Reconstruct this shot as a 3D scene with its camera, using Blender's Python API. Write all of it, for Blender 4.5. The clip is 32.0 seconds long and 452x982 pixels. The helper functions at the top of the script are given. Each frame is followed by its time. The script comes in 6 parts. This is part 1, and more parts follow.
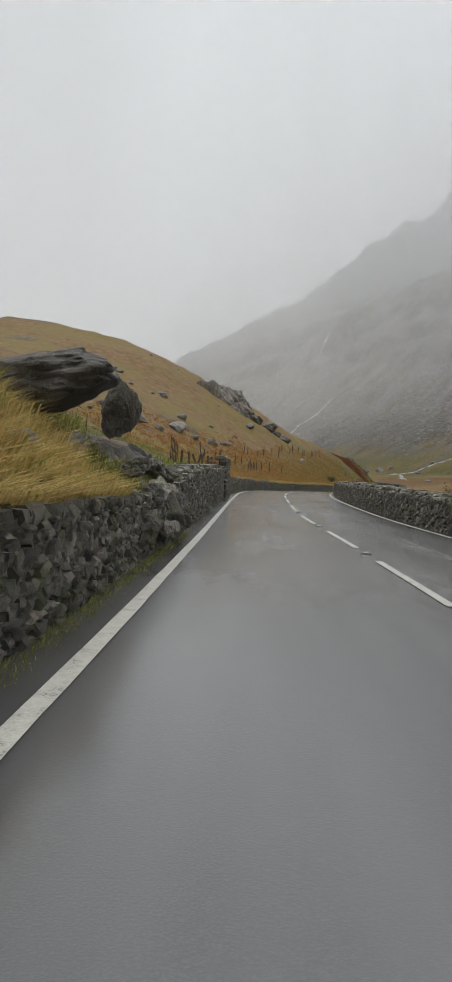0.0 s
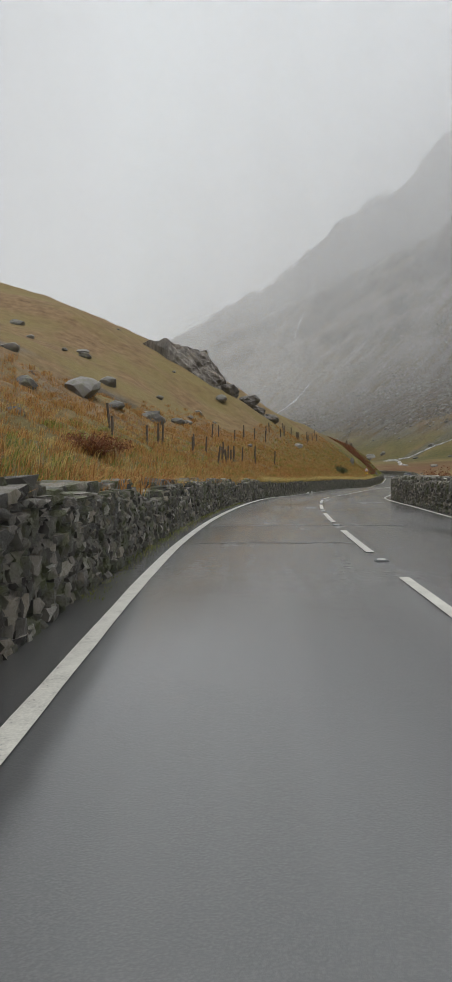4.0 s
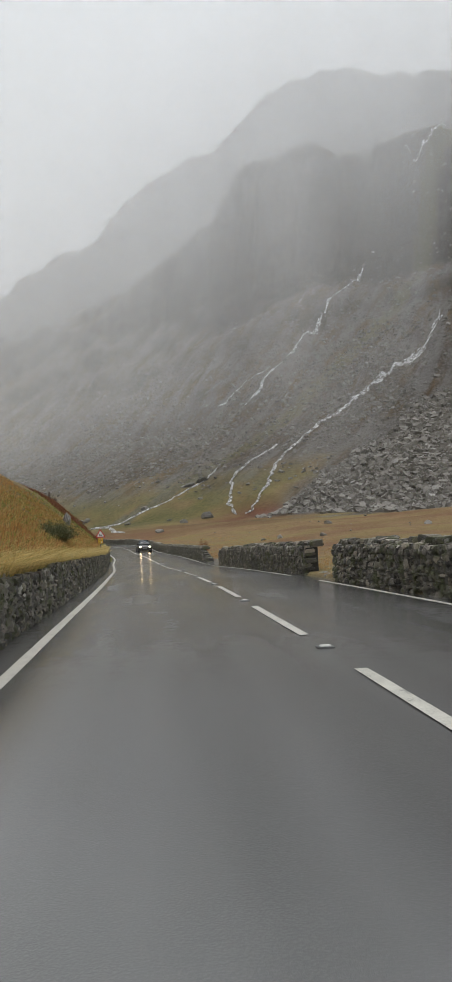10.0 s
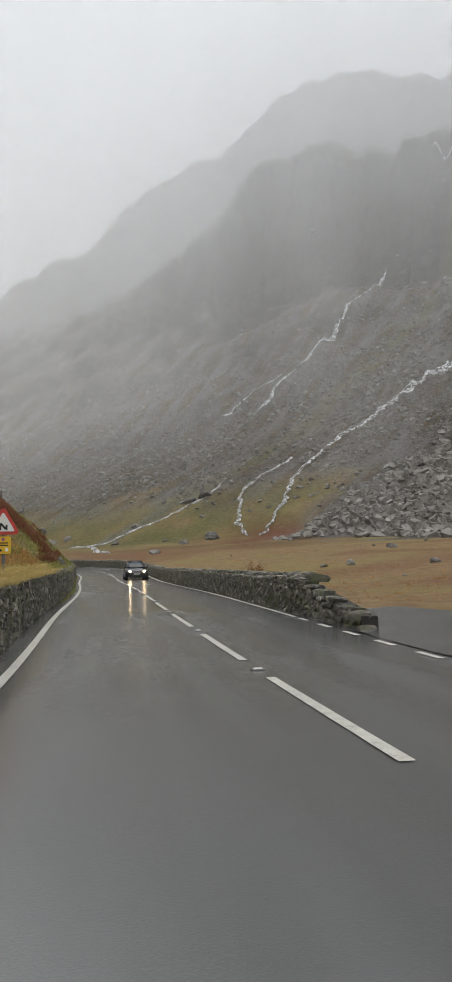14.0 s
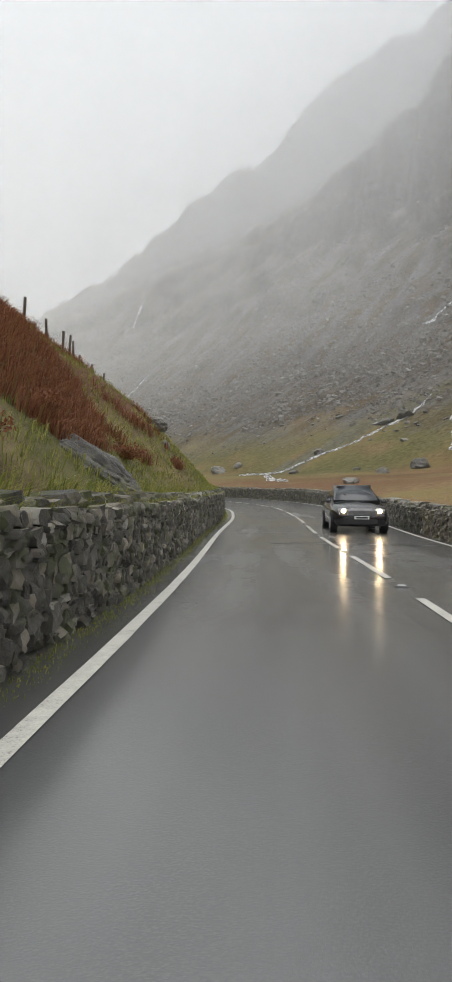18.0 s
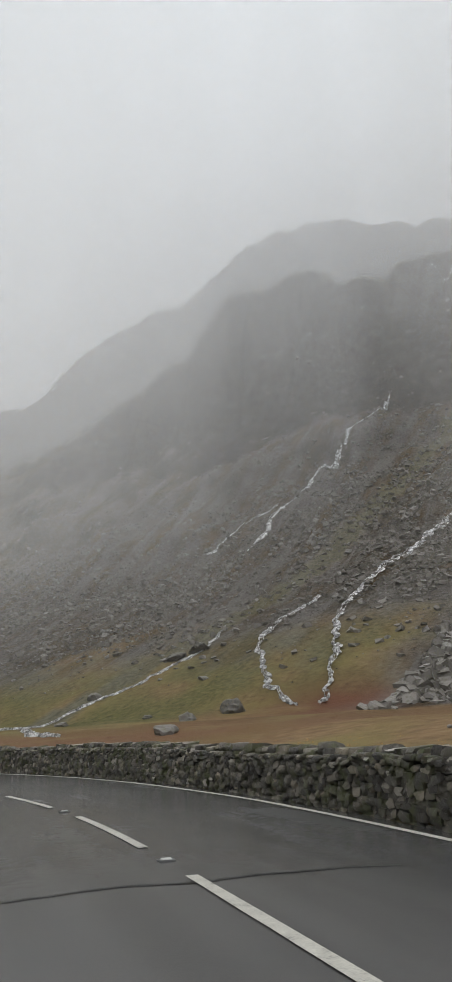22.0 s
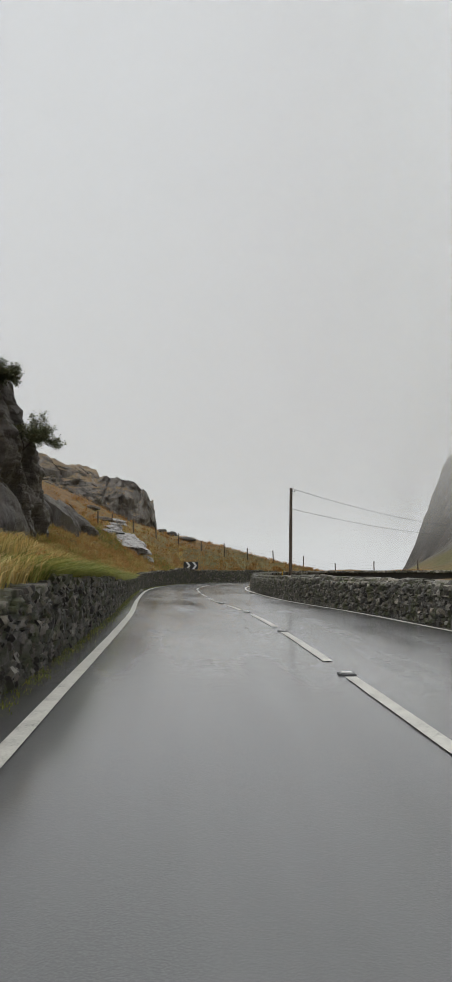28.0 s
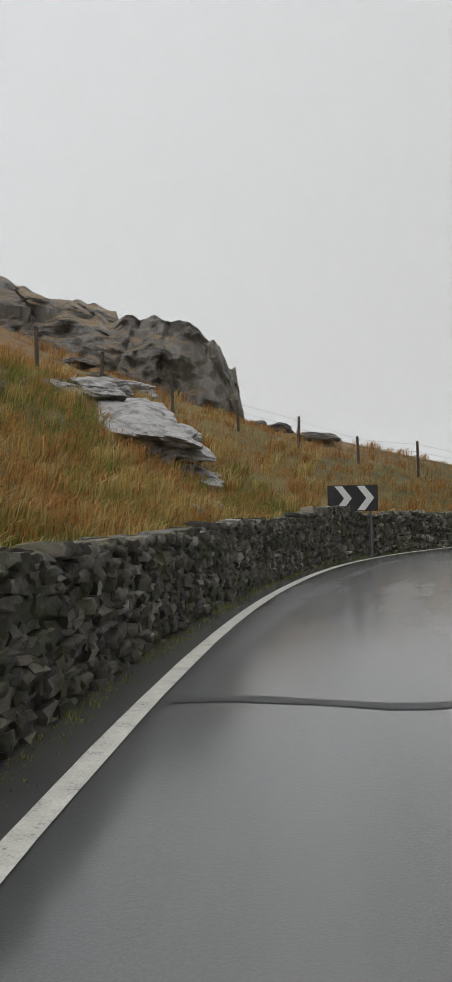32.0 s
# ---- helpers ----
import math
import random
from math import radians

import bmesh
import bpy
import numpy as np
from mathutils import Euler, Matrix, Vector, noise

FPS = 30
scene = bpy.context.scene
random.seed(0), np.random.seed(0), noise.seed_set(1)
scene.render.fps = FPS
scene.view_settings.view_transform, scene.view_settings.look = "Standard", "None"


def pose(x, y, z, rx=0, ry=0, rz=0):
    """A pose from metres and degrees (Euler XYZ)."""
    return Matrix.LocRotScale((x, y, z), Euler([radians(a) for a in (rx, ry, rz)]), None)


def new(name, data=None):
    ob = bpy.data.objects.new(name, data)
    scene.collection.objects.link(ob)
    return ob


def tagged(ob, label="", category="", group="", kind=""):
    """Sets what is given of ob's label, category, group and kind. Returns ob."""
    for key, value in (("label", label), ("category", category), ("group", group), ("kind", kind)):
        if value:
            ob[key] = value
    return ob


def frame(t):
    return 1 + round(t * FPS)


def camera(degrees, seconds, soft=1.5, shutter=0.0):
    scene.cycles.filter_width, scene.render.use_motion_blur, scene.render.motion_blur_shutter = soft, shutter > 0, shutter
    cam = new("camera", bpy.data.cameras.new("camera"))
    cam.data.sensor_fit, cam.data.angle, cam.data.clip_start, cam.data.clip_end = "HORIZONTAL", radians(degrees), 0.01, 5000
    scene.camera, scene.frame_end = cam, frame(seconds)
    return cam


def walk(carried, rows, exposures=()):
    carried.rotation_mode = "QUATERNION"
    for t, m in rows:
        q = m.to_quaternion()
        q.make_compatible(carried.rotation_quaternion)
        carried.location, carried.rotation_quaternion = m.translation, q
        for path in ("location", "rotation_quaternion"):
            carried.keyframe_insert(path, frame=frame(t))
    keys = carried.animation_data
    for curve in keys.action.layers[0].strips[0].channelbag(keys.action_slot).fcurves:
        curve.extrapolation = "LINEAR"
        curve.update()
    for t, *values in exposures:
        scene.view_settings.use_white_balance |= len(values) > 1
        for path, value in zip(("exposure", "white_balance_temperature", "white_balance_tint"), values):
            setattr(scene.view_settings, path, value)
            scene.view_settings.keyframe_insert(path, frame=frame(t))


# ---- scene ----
cam = camera(33.78, 32.0)
# seconds, x, y, z, pitch, roll, yaw of the drive
PATH = [
    (0.0, 0.00, -0.00, 1.200, -1.18, -2.73, -3.04),
    (0.5, 0.46, 4.31, 1.185, -1.31, -2.02, -0.49),
    (1.0, 0.86, 8.68, 1.174, -1.45, -0.50, -0.00),
    (1.5, 1.25, 13.15, 1.168, -1.40, 0.55, -0.95),
    (2.0, 1.61, 17.77, 1.166, -1.44, 1.42, -2.56),
    (2.5, 1.98, 22.43, 1.176, -1.47, 1.65, -3.62),
    (3.0, 2.35, 26.86, 1.247, -1.65, 1.29, -4.16),
    (3.5, 2.87, 31.13, 1.304, -1.90, 1.04, -4.51),
    (4.0, 3.27, 35.41, 1.310, -1.49, 0.34, -4.79),
    (4.5, 3.74, 39.71, 1.311, -0.72, 0.18, -5.19),
    (5.0, 4.23, 44.06, 1.318, 0.10, 0.85, -5.90),
    (5.5, 4.83, 48.43, 1.322, 0.69, 2.23, -7.12),
    (6.0, 5.52, 52.84, 1.312, 0.74, 2.34, -9.03),
    (6.5, 6.27, 57.29, 1.279, 0.76, 2.52, -11.03),
    (7.0, 7.22, 61.57, 1.231, 0.61, 2.66, -13.39),
    (7.5, 7.97, 65.73, 1.177, 0.31, 2.26, -15.89),
    (8.0, 9.08, 69.83, 1.152, 0.32, 2.02, -17.46),
    (8.5, 10.14, 73.87, 1.121, 1.36, 2.31, -20.39),
    (9.0, 11.53, 77.81, 1.037, 2.37, 2.29, -21.48),
    (9.5, 12.86, 81.88, 0.958, 2.74, 2.63, -23.45),
    (10.0, 14.49, 86.07, 0.921, 3.43, 2.91, -28.07),
    (10.5, 16.28, 90.34, 0.907, 4.46, 2.45, -28.81),
    (11.0, 17.96, 94.72, 0.900, 5.30, 2.03, -29.52),
    (11.5, 19.69, 98.98, 0.877, 5.82, 1.73, -30.01),
    (12.0, 21.33, 103.14, 0.825, 5.96, 1.22, -30.25),
    (12.5, 22.91, 107.21, 0.759, 5.93, 0.94, -30.21),
    (13.0, 24.41, 111.23, 0.703, 5.62, 0.80, -29.82),
    (13.5, 25.90, 115.08, 0.641, 5.50, 0.95, -29.43),
    (14.0, 27.32, 118.87, 0.544, 5.54, 1.06, -28.90),
    (14.5, 28.73, 122.67, 0.448, 5.30, 1.03, -26.06),
    (15.0, 30.12, 126.55, 0.384, 4.52, 0.55, -21.46),
    (15.2, 30.72, 128.15, 0.370, 3.99, -0.32, -20.67),
    (15.5, 31.58, 130.64, 0.362, 3.69, 0.55, -19.07),
    (16.0, 33.02, 134.93, 0.370, 3.03, 0.55, -17.24),
    (16.5, 34.62, 139.28, 0.384, 2.30, 0.37, -16.22),
    (17.0, 36.17, 143.68, 0.395, 1.57, 0.50, -15.75),
    (17.5, 37.81, 147.98, 0.399, 0.96, 0.63, -15.60),
    (18.0, 39.22, 152.20, 0.393, 0.56, -0.65, -15.50),
    (18.5, 40.62, 156.35, 0.376, 0.07, -1.91, -15.32),
    (19.0, 41.95, 160.53, 0.381, -0.30, -2.61, -15.29),
    (19.5, 43.22, 164.62, 0.390, -0.10, -2.01, -15.79),
    (20.0, 44.47, 168.51, 0.424, 2.73, -1.73, -16.77),
    (20.5, 45.56, 171.72, 0.466, 13.32, -0.47, -22.42),
    (21.0, 46.62, 174.95, 0.518, 18.43, 1.83, -29.73),
    (21.5, 47.65, 178.23, 0.597, 19.01, 2.00, -30.90),
    (22.0, 48.60, 181.58, 0.703, 19.56, 1.91, -33.31),
    (22.5, 49.46, 185.05, 0.792, 19.55, 1.31, -35.03),
    (23.0, 50.22, 188.55, 0.874, 19.53, 0.79, -34.44),
    (23.5, 50.96, 192.00, 0.914, 19.34, -0.40, -30.17),
    (24.0, 51.57, 195.47, 0.942, 18.48, -0.60, -24.38),
    (24.5, 52.09, 199.01, 1.050, 16.19, -1.41, -19.81),
    (25.0, 52.30, 202.63, 1.096, 14.72, -2.41, -12.76),
    (25.5, 52.18, 206.33, 1.166, 12.70, -4.02, -4.86),
    (26.0, 51.68, 210.09, 1.222, 11.06, -5.22, 1.44),
    (26.5, 50.84, 213.86, 1.298, 9.13, -6.81, 8.41),
    (27.0, 49.71, 217.73, 1.432, 7.93, -5.17, 14.38),
    (27.5, 48.13, 221.76, 1.561, 7.08, -2.38, 19.54),
    (28.0, 46.15, 226.08, 1.719, 6.19, -0.35, 24.11),
    (28.5, 43.83, 230.98, 1.839, 4.87, -1.11, 28.30),
    (29.0, 41.07, 236.18, 1.893, 3.82, -1.11, 33.67),
    (29.5, 38.13, 241.14, 1.872, 2.27, 1.03, 36.95),
    (30.0, 35.39, 246.01, 1.836, -0.29, 1.86, 36.84),
    (30.5, 32.68, 250.69, 1.805, -0.91, 3.89, 33.45),
    (30.8, 31.11, 253.39, 1.795, -1.17, 3.60, 31.99),
    (31.0, 30.10, 255.16, 1.790, -1.02, 3.11, 32.16),
    (31.5, 27.89, 259.57, 1.791, 1.89, 1.18, 32.57),
    (32.0, 25.52, 263.77, 1.813, 2.00, 1.14, 31.96),
]
walk(cam, [(t, pose(x, y, z, 90 + p, r, w)) for t, x, y, z, p, r, w in PATH], [(0, 0.26), (6, 0.3), (10, 0.42), (13, 0.45), (18, 0.7), (20, 0.66), (21, 0.37), (22, 0.3), (26, 0.17), (29, 0.36), (32, 0.4)])

# ---------------------------------------------------------------- light
world = bpy.data.worlds.new("overcast")
scene.world = world
world.use_nodes = True
wn, wl = world.node_tree.nodes, world.node_tree.links
sky = wn.new("ShaderNodeTexSky")
sky.sky_type, sky.sun_disc = "NISHITA", False
sky.sun_elevation, sky.sun_rotation = radians(82), radians(200)
pale = wn.new("ShaderNodeMix")
pale.data_type = "RGBA"
pale.inputs[0].default_value = 0.96
pale.inputs[7].default_value = (6.62, 6.78, 6.86, 1)      # thick cloud washes the blue out
wl.new(sky.outputs[0], pale.inputs[6])
wl.new(pale.outputs[2], wn["Background"].inputs[0])
wn["Background"].inputs[1].default_value = 0.08
sun = new("sun", bpy.data.lights.new("sun", "SUN"))
sun.data.energy, sun.data.angle, sun.data.color = 1.5, radians(60), (1.0, 0.98, 0.96)
sun.matrix_world = pose(0, 0, 300, 8, 0, 20)


# ---------------------------------------------------------------- small tools
def mesh(name, verts, faces, mat=None, smooth=False):
    me = bpy.data.meshes.new(name)
    me.from_pydata([tuple(v) for v in verts], [], [tuple(f) for f in faces])
    if mat:
        me.materials.append(mat)
    if smooth:
        me.polygons.foreach_set("use_smooth", [True] * len(me.polygons))
    me.update()
    return me


def hashn(ix, iy, seed):
    n = (ix.astype(np.int64) * 374761393 + iy.astype(np.int64) * 668265263 + seed * 974711) & 0x7FFFFFFF
    n = ((n ^ (n >> 13)) * 1274126177) & 0x7FFFFFFF
    return ((n ^ (n >> 16)) & 0xFFFF) / 65535.0


def vnoise(x, y, seed=0):
    x, y = np.asarray(x, float), np.asarray(y, float)
    ix, iy = np.floor(x), np.floor(y)
    fx, fy = x - ix, y - iy
    fx, fy = fx * fx * (3 - 2 * fx), fy * fy * (3 - 2 * fy)
    ix, iy = ix.astype(np.int64), iy.astype(np.int64)
    a, b = hashn(ix, iy, seed), hashn(ix + 1, iy, seed)
    c, d = hashn(ix, iy + 1, seed), hashn(ix + 1, iy + 1, seed)
    return (a + (b - a) * fx) * (1 - fy) + (c + (d - c) * fx) * fy


def fbm(x, y, seed=0, octaves=4):
    t, w = 0.0, 0.5
    for o in range(octaves):
        t = t + w * (vnoise(np.asarray(x) * 2 ** o, np.asarray(y) * 2 ** o, seed + o * 7) - 0.5)
        w *= 0.5
    return t * 2


def sstep(a, b, x):
    t = np.clip((np.asarray(x, float) - a) / (b - a), 0, 1)
    return t * t * (3 - 2 * t)


# ---------------------------------------------------------------- the road's line
CTRL_X = [-0.85, 0.44, 1.99, 3.01, 3.75, 4.9, 6.41, 8.38, 11.07, 14.78, 19.23, 23.72, 28.0, 32.15, 36.09, 40.12, 44.07, 47.64, 51.2, 53.97, 54.44, 50.9, 45.42, 39.88, 33.88, 28.14, 24.9, 22.9, 22.0, 22.6, 25.0, 29.5, 37.0, 48.0]
CTRL_Y = [-24.05, -12.12, -0.22, 11.79, 23.79, 35.68, 47.52, 59.21, 70.86, 82.07, 93.2, 104.31, 115.55, 126.81, 138.16, 149.52, 160.88, 172.38, 183.86, 195.69, 208.28, 220.15, 230.94, 241.77, 252.16, 262.68, 269.3, 275.0, 280.0, 284.5, 288.5, 291.3, 293.5, 295.0]
CTRL_Z = [0.12, 0.08, 0.04, 0.0, 0.03, 0.15, 0.16, 0.09, -0.02, -0.22, -0.26, -0.37, -0.55, -0.79, -0.78, -0.77, -0.78, -0.68, -0.38, -0.09, 0.15, 0.42, 0.69, 0.71, 0.64, 0.64, 0.66, 0.7, 0.76, 0.83, 0.9, 0.97, 1.05, 1.2]
HALF_L = [2.9, 2.9, 3.05, 2.94, 2.6, 2.6, 2.85, 2.86, 2.87, 3.05, 3.04, 3.1, 3.08, 3.08, 3.06, 2.95, 3.05, 2.98, 2.75,
          2.8, 2.9, 2.78, 2.65, 2.85, 2.82, 2.87, 2.85, 2.9, 2.9, 2.9, 2.9, 2.9, 2.9, 2.9]
HALF_R = [2.95, 2.95, 2.75, 2.91, 2.85, 2.75, 2.95, 3.15, 2.84, 2.85, 2.81, 2.65, 2.6, 2.65, 2.86, 2.96, 2.9, 3.0, 3.0, 3.11, 3.19, 3.26, 3.23, 2.9, 2.8, 2.89, 3.0, 2.95, 2.95, 2.95, 2.95, 2.95, 2.95, 2.95]


def spline(a, n=24):
    a = np.array(a, float)
    p = np.concatenate([[2 * a[0] - a[1]], a, [2 * a[-1] - a[-2]]])
    out, u = [], np.arange(n) / n
    for i in range(len(a) - 1):
        p0, p1, p2, p3 = p[i:i + 4]
        out.append(0.5 * (2 * p1 + (p2 - p0) * u + (2 * p0 - 5 * p1 + 4 * p2 - p3) * u ** 2 + (3 * p1 - p0 - 3 * p2 + p3) * u ** 3))
    return np.concatenate(out + [[a[-1]]])


RX, RY, RZ, RL, RR = (spline(a) for a in (CTRL_X, CTRL_Y, CTRL_Z, HALF_L, HALF_R))
RS = np.concatenate([[0], np.cumsum(np.hypot(np.diff(RX), np.diff(RY)))]) - 24.0
TX, TY = np.gradient(RX, RS), np.gradient(RY, RS)
TN = np.hypot(TX, TY)
TX, TY = TX / TN, TY / TN
S_END = RS[-1]


def at(s, d):
    """World x, y at d metres to the right of the centre line, s metres along it."""
    s = np.asarray(s, float)
    return np.interp(s, RS, RX) + np.interp(s, RS, TY) * d, np.interp(s, RS, RY) - np.interp(s, RS, TX) * d


def road_z(s):
    return np.interp(s, RS, RZ)


BANK_S = [184, 196, 202, 208, 214, 220, 226, 232, 238, 244, 250]
BANK = [0.0, 0.013, 0.034, 0.049, 0.056, 0.06, 0.059, 0.05, 0.03, 0.01, 0.0]


def bank_z(s, d):
    """Rise of the banked road of the long bend, d metres to the right of its centre line."""
    return np.interp(s, BANK_S, BANK) * np.clip(d, -4.2, 4.2)


def left_of(s):
    return np.interp(s, RS, RL)


def right_of(s):
    return np.interp(s, RS, RR)


def locate(x, y):
    """Way along the road and distance to the right of it, for arrays of places."""
    x, y = np.ravel(np.asarray(x, float)), np.ravel(np.asarray(y, float))
    s, d = np.empty(len(x)), np.empty(len(x))
    for a in range(0, len(x), 20000):
        q = slice(a, a + 20000)
        i = ((x[q, None] - RX[None, ::2]) ** 2 + (y[q, None] - RY[None, ::2]) ** 2).argmin(1) * 2
        s[q] = RS[i] + (x[q] - RX[i]) * TX[i] + (y[q] - RY[i]) * TY[i]
        d[q] = (x[q] - RX[i]) * TY[i] - (y[q] - RY[i]) * TX[i]
    return s, d


# ---------------------------------------------------------------- the lie of the land
WALL_L = 0.46          # from the edge line to the face of the left wall
WALL_R = 0.36
BASE, ALONG, UP = (131.0, 215.0), (-0.394, 0.919), (0.919, 0.394)
HILL_S = [-20, 0, 12, 18, 25, 40, 60, 85, 100, 115, 130, 150, 170, 190, 205, 230, 250, 262, 275, 287, 296, 299, 302, 308, 320, 350]
HILL_1 = [.85, .85, .8, .25, .2, .3, .45, .45, .55, .6, .68, .82, .95, 1.08, .92, .6, .4, .35, .4, .6, .62, .55, .45, .4, .3, .3]
HILL_2 = [.5, .5, .5, .4, .4, .45, .48, .5, .62, .72, .7, .65, .6, .6, .5, .5, .4, .4, .45, .42, .42, .4, .4, .4, .4, .4]
HILL_M = [9, 9, 10, 10.5, 11, 12, 15, 19, 23, 29, 31, 16, 9.2, 6.4, 6.4, 7, 7, 7, 9, 15, 17, 12, 7, 4, 2.5, 2]
WALL_S = [-30, 10, 14, 17, 20, 34, 38, 42, 60, 85, 115, 130, 150, 175, 192, 205, 235, 255, 265, 275, 290, 300, 340]
WALL_H = [0.88, 0.88, 0.92, 1.22, 1.32, 1.42, 1.1, 0.92, 0.85, 0.82, 0.85, 0.95, 1.05, 1.1, 1.05, 1.05, 1.0, 0.85, 0.7, 0.7, 0.7, 0.7, 0.7]
CREST_V = [-300, 40, 60, 72, 84, 94, 104, 108, 127, 139, 151, 160, 168, 182, 192, 201, 216, 228, 250, 316, 450, 1500]
CREST_Z = [170, 180, 182, 184, 180, 185, 187, 195, 200, 199, 203, 201, 192, 182, 176, 172, 164, 158, 153, 150, 142, 110]
RIDGE_V = [-300, 75, 86, 111, 121, 137, 166, 184, 195, 211, 230, 240, 272, 312, 336, 365, 396, 450, 470, 520, 565, 665, 719, 764, 900, 1050, 1157, 1380, 1500]
RIDGE_Z = [225, 248, 253, 262, 271, 276, 284, 284, 281, 272, 263, 265, 264, 256, 243, 235, 234, 228, 222, 208, 198, 194, 189, 185, 180, 150, 95, 55, 30]
SLOPE_U = [-260, -140, -120, -90, -60, -30, -10, -2, 4, 13, 25, 48, 70, 90, 105, 155]
SLOPE_Z = [-3.0, -1.1, -0.8, 0.1, 1.4, 3.8, 5.0, 6.2, 9.2, 13.5, 20, 31.5, 46, 66, 79, 130]


def uv(x, y):
    return ((x - BASE[0]) * UP[0] + (y - BASE[1]) * UP[1], (x - BASE[0]) * ALONG[0] + (y - BASE[1]) * ALONG[1])


def mountain_z(u, v):
    ue = u - 8 * (1 - sstep(0, 60, v)) * sstep(-60, 0, u)
    n = fbm(u / 45, v / 45, 11, 4)
    low = np.interp(ue + 14 * n * sstep(60, 120, ue), SLOPE_U, SLOPE_Z)
    crest, ridge = np.interp(v, CREST_V, CREST_Z), np.interp(v, RIDGE_V, RIDGE_Z)
    jag = fbm(v / 26, u / 60, 83, 4)
    crest = crest + 1.2 * jag * sstep(-20, 40, v) + 2.0 * fbm(v / 6, u / 30, 84, 3)
    ridge = ridge + 3 * fbm(v / 34, u / 90, 85, 3) + 6.0 * fbm(v / 11, u / 60, 86, 3)
    wob = 12 * fbm(u / 22, v / 13, 23, 4)
    c = sstep(140, 164, u + 0.8 * wob)
    z = low * (1 - c) + np.minimum(crest, 500) * c
    z = np.where(crest < low, low, z)
    z = z - 16 * sstep(177, 189, u) * (1 - sstep(193, 207, u))
    r = sstep(192, 230, u)
    z = z + (ridge - z) * r
    z = np.where(u > 230, ridge - (u - 230) * 0.55, z)
    full, gone = 484 + np.maximum(u - 60, -150) * 3.4, 649 + np.maximum(u - 60, -150) * 4.6
    end = sstep(0, 1, (v + 70 * fbm(u / 45, v / 70, 88, 3) - full) / (gone - full))
    z = z * (1 - end) + np.minimum(z, 2.0) * end
    rough = sstep(30, 100, u) * (1 - 0.6 * end)
    body = rough * (1 - 0.6 * sstep(160, 172, u) * (1 - sstep(176, 185, u)))
    ribs = 1 - np.abs(2 * vnoise(v / 9 + 1.5 * fbm(u / 25, v / 25, 6, 2), u / 40, 35) - 1)
    gully = np.abs(2 * vnoise(v / 21 + 1.2 * fbm(u / 40, v / 40, 13, 3), u / 150, 36) - 1)
    z = z + rough * (1 - sstep(140, 165, u)) * 5.0 * (np.minimum(gully, 0.7) - 0.42)
    z = z + body * (3.4 * fbm(u / 13, v / 9, 31, 4) + 1.4 * fbm(u / 3.8, v / 3.4, 37, 2) + 3.0 * (ribs - 0.5) * sstep(60, 130, u))
    ledge = np.sin(z / 4.2 + 2.5 * fbm(u / 20, v / 20, 5, 2) + 0.03 * v)
    z = z + rough * sstep(80, 140, u) * (1 - sstep(215, 228, u)) * ledge * 1.7
    z = z + 0.35 * fbm(u / 6, v / 6, 41, 3) * (1 - rough) + 0.7 * fbm(u / 28, v / 28, 43, 2) * (1 - rough) * sstep(-110, -70, u)
    return z


def hill_z(s, dl, x, y):
    """Height of the left hillside above the road, dl metres behind the face of its wall."""
    k1, k2 = np.interp(s, HILL_S, HILL_1), np.interp(s, HILL_S, HILL_2)
    a = np.maximum(dl, 0)
    z = k1 * np.minimum(a, 6.5) + k2 * np.maximum(a - 6.5, 0)
    top = np.interp(s, HILL_S, HILL_M)
    z = np.where(z > top * 0.5, top * (1 - 0.5 * np.exp(-(z - top * 0.5) / (top * 0.5))), z)
    z = z + sstep(2, 12, a) * (1.5 * fbm(x / 13, y / 13, 3, 4)) + sstep(0.5, 3, a) * 0.3 * fbm(x / 2.2, y / 2.2, 9, 3)
    return z


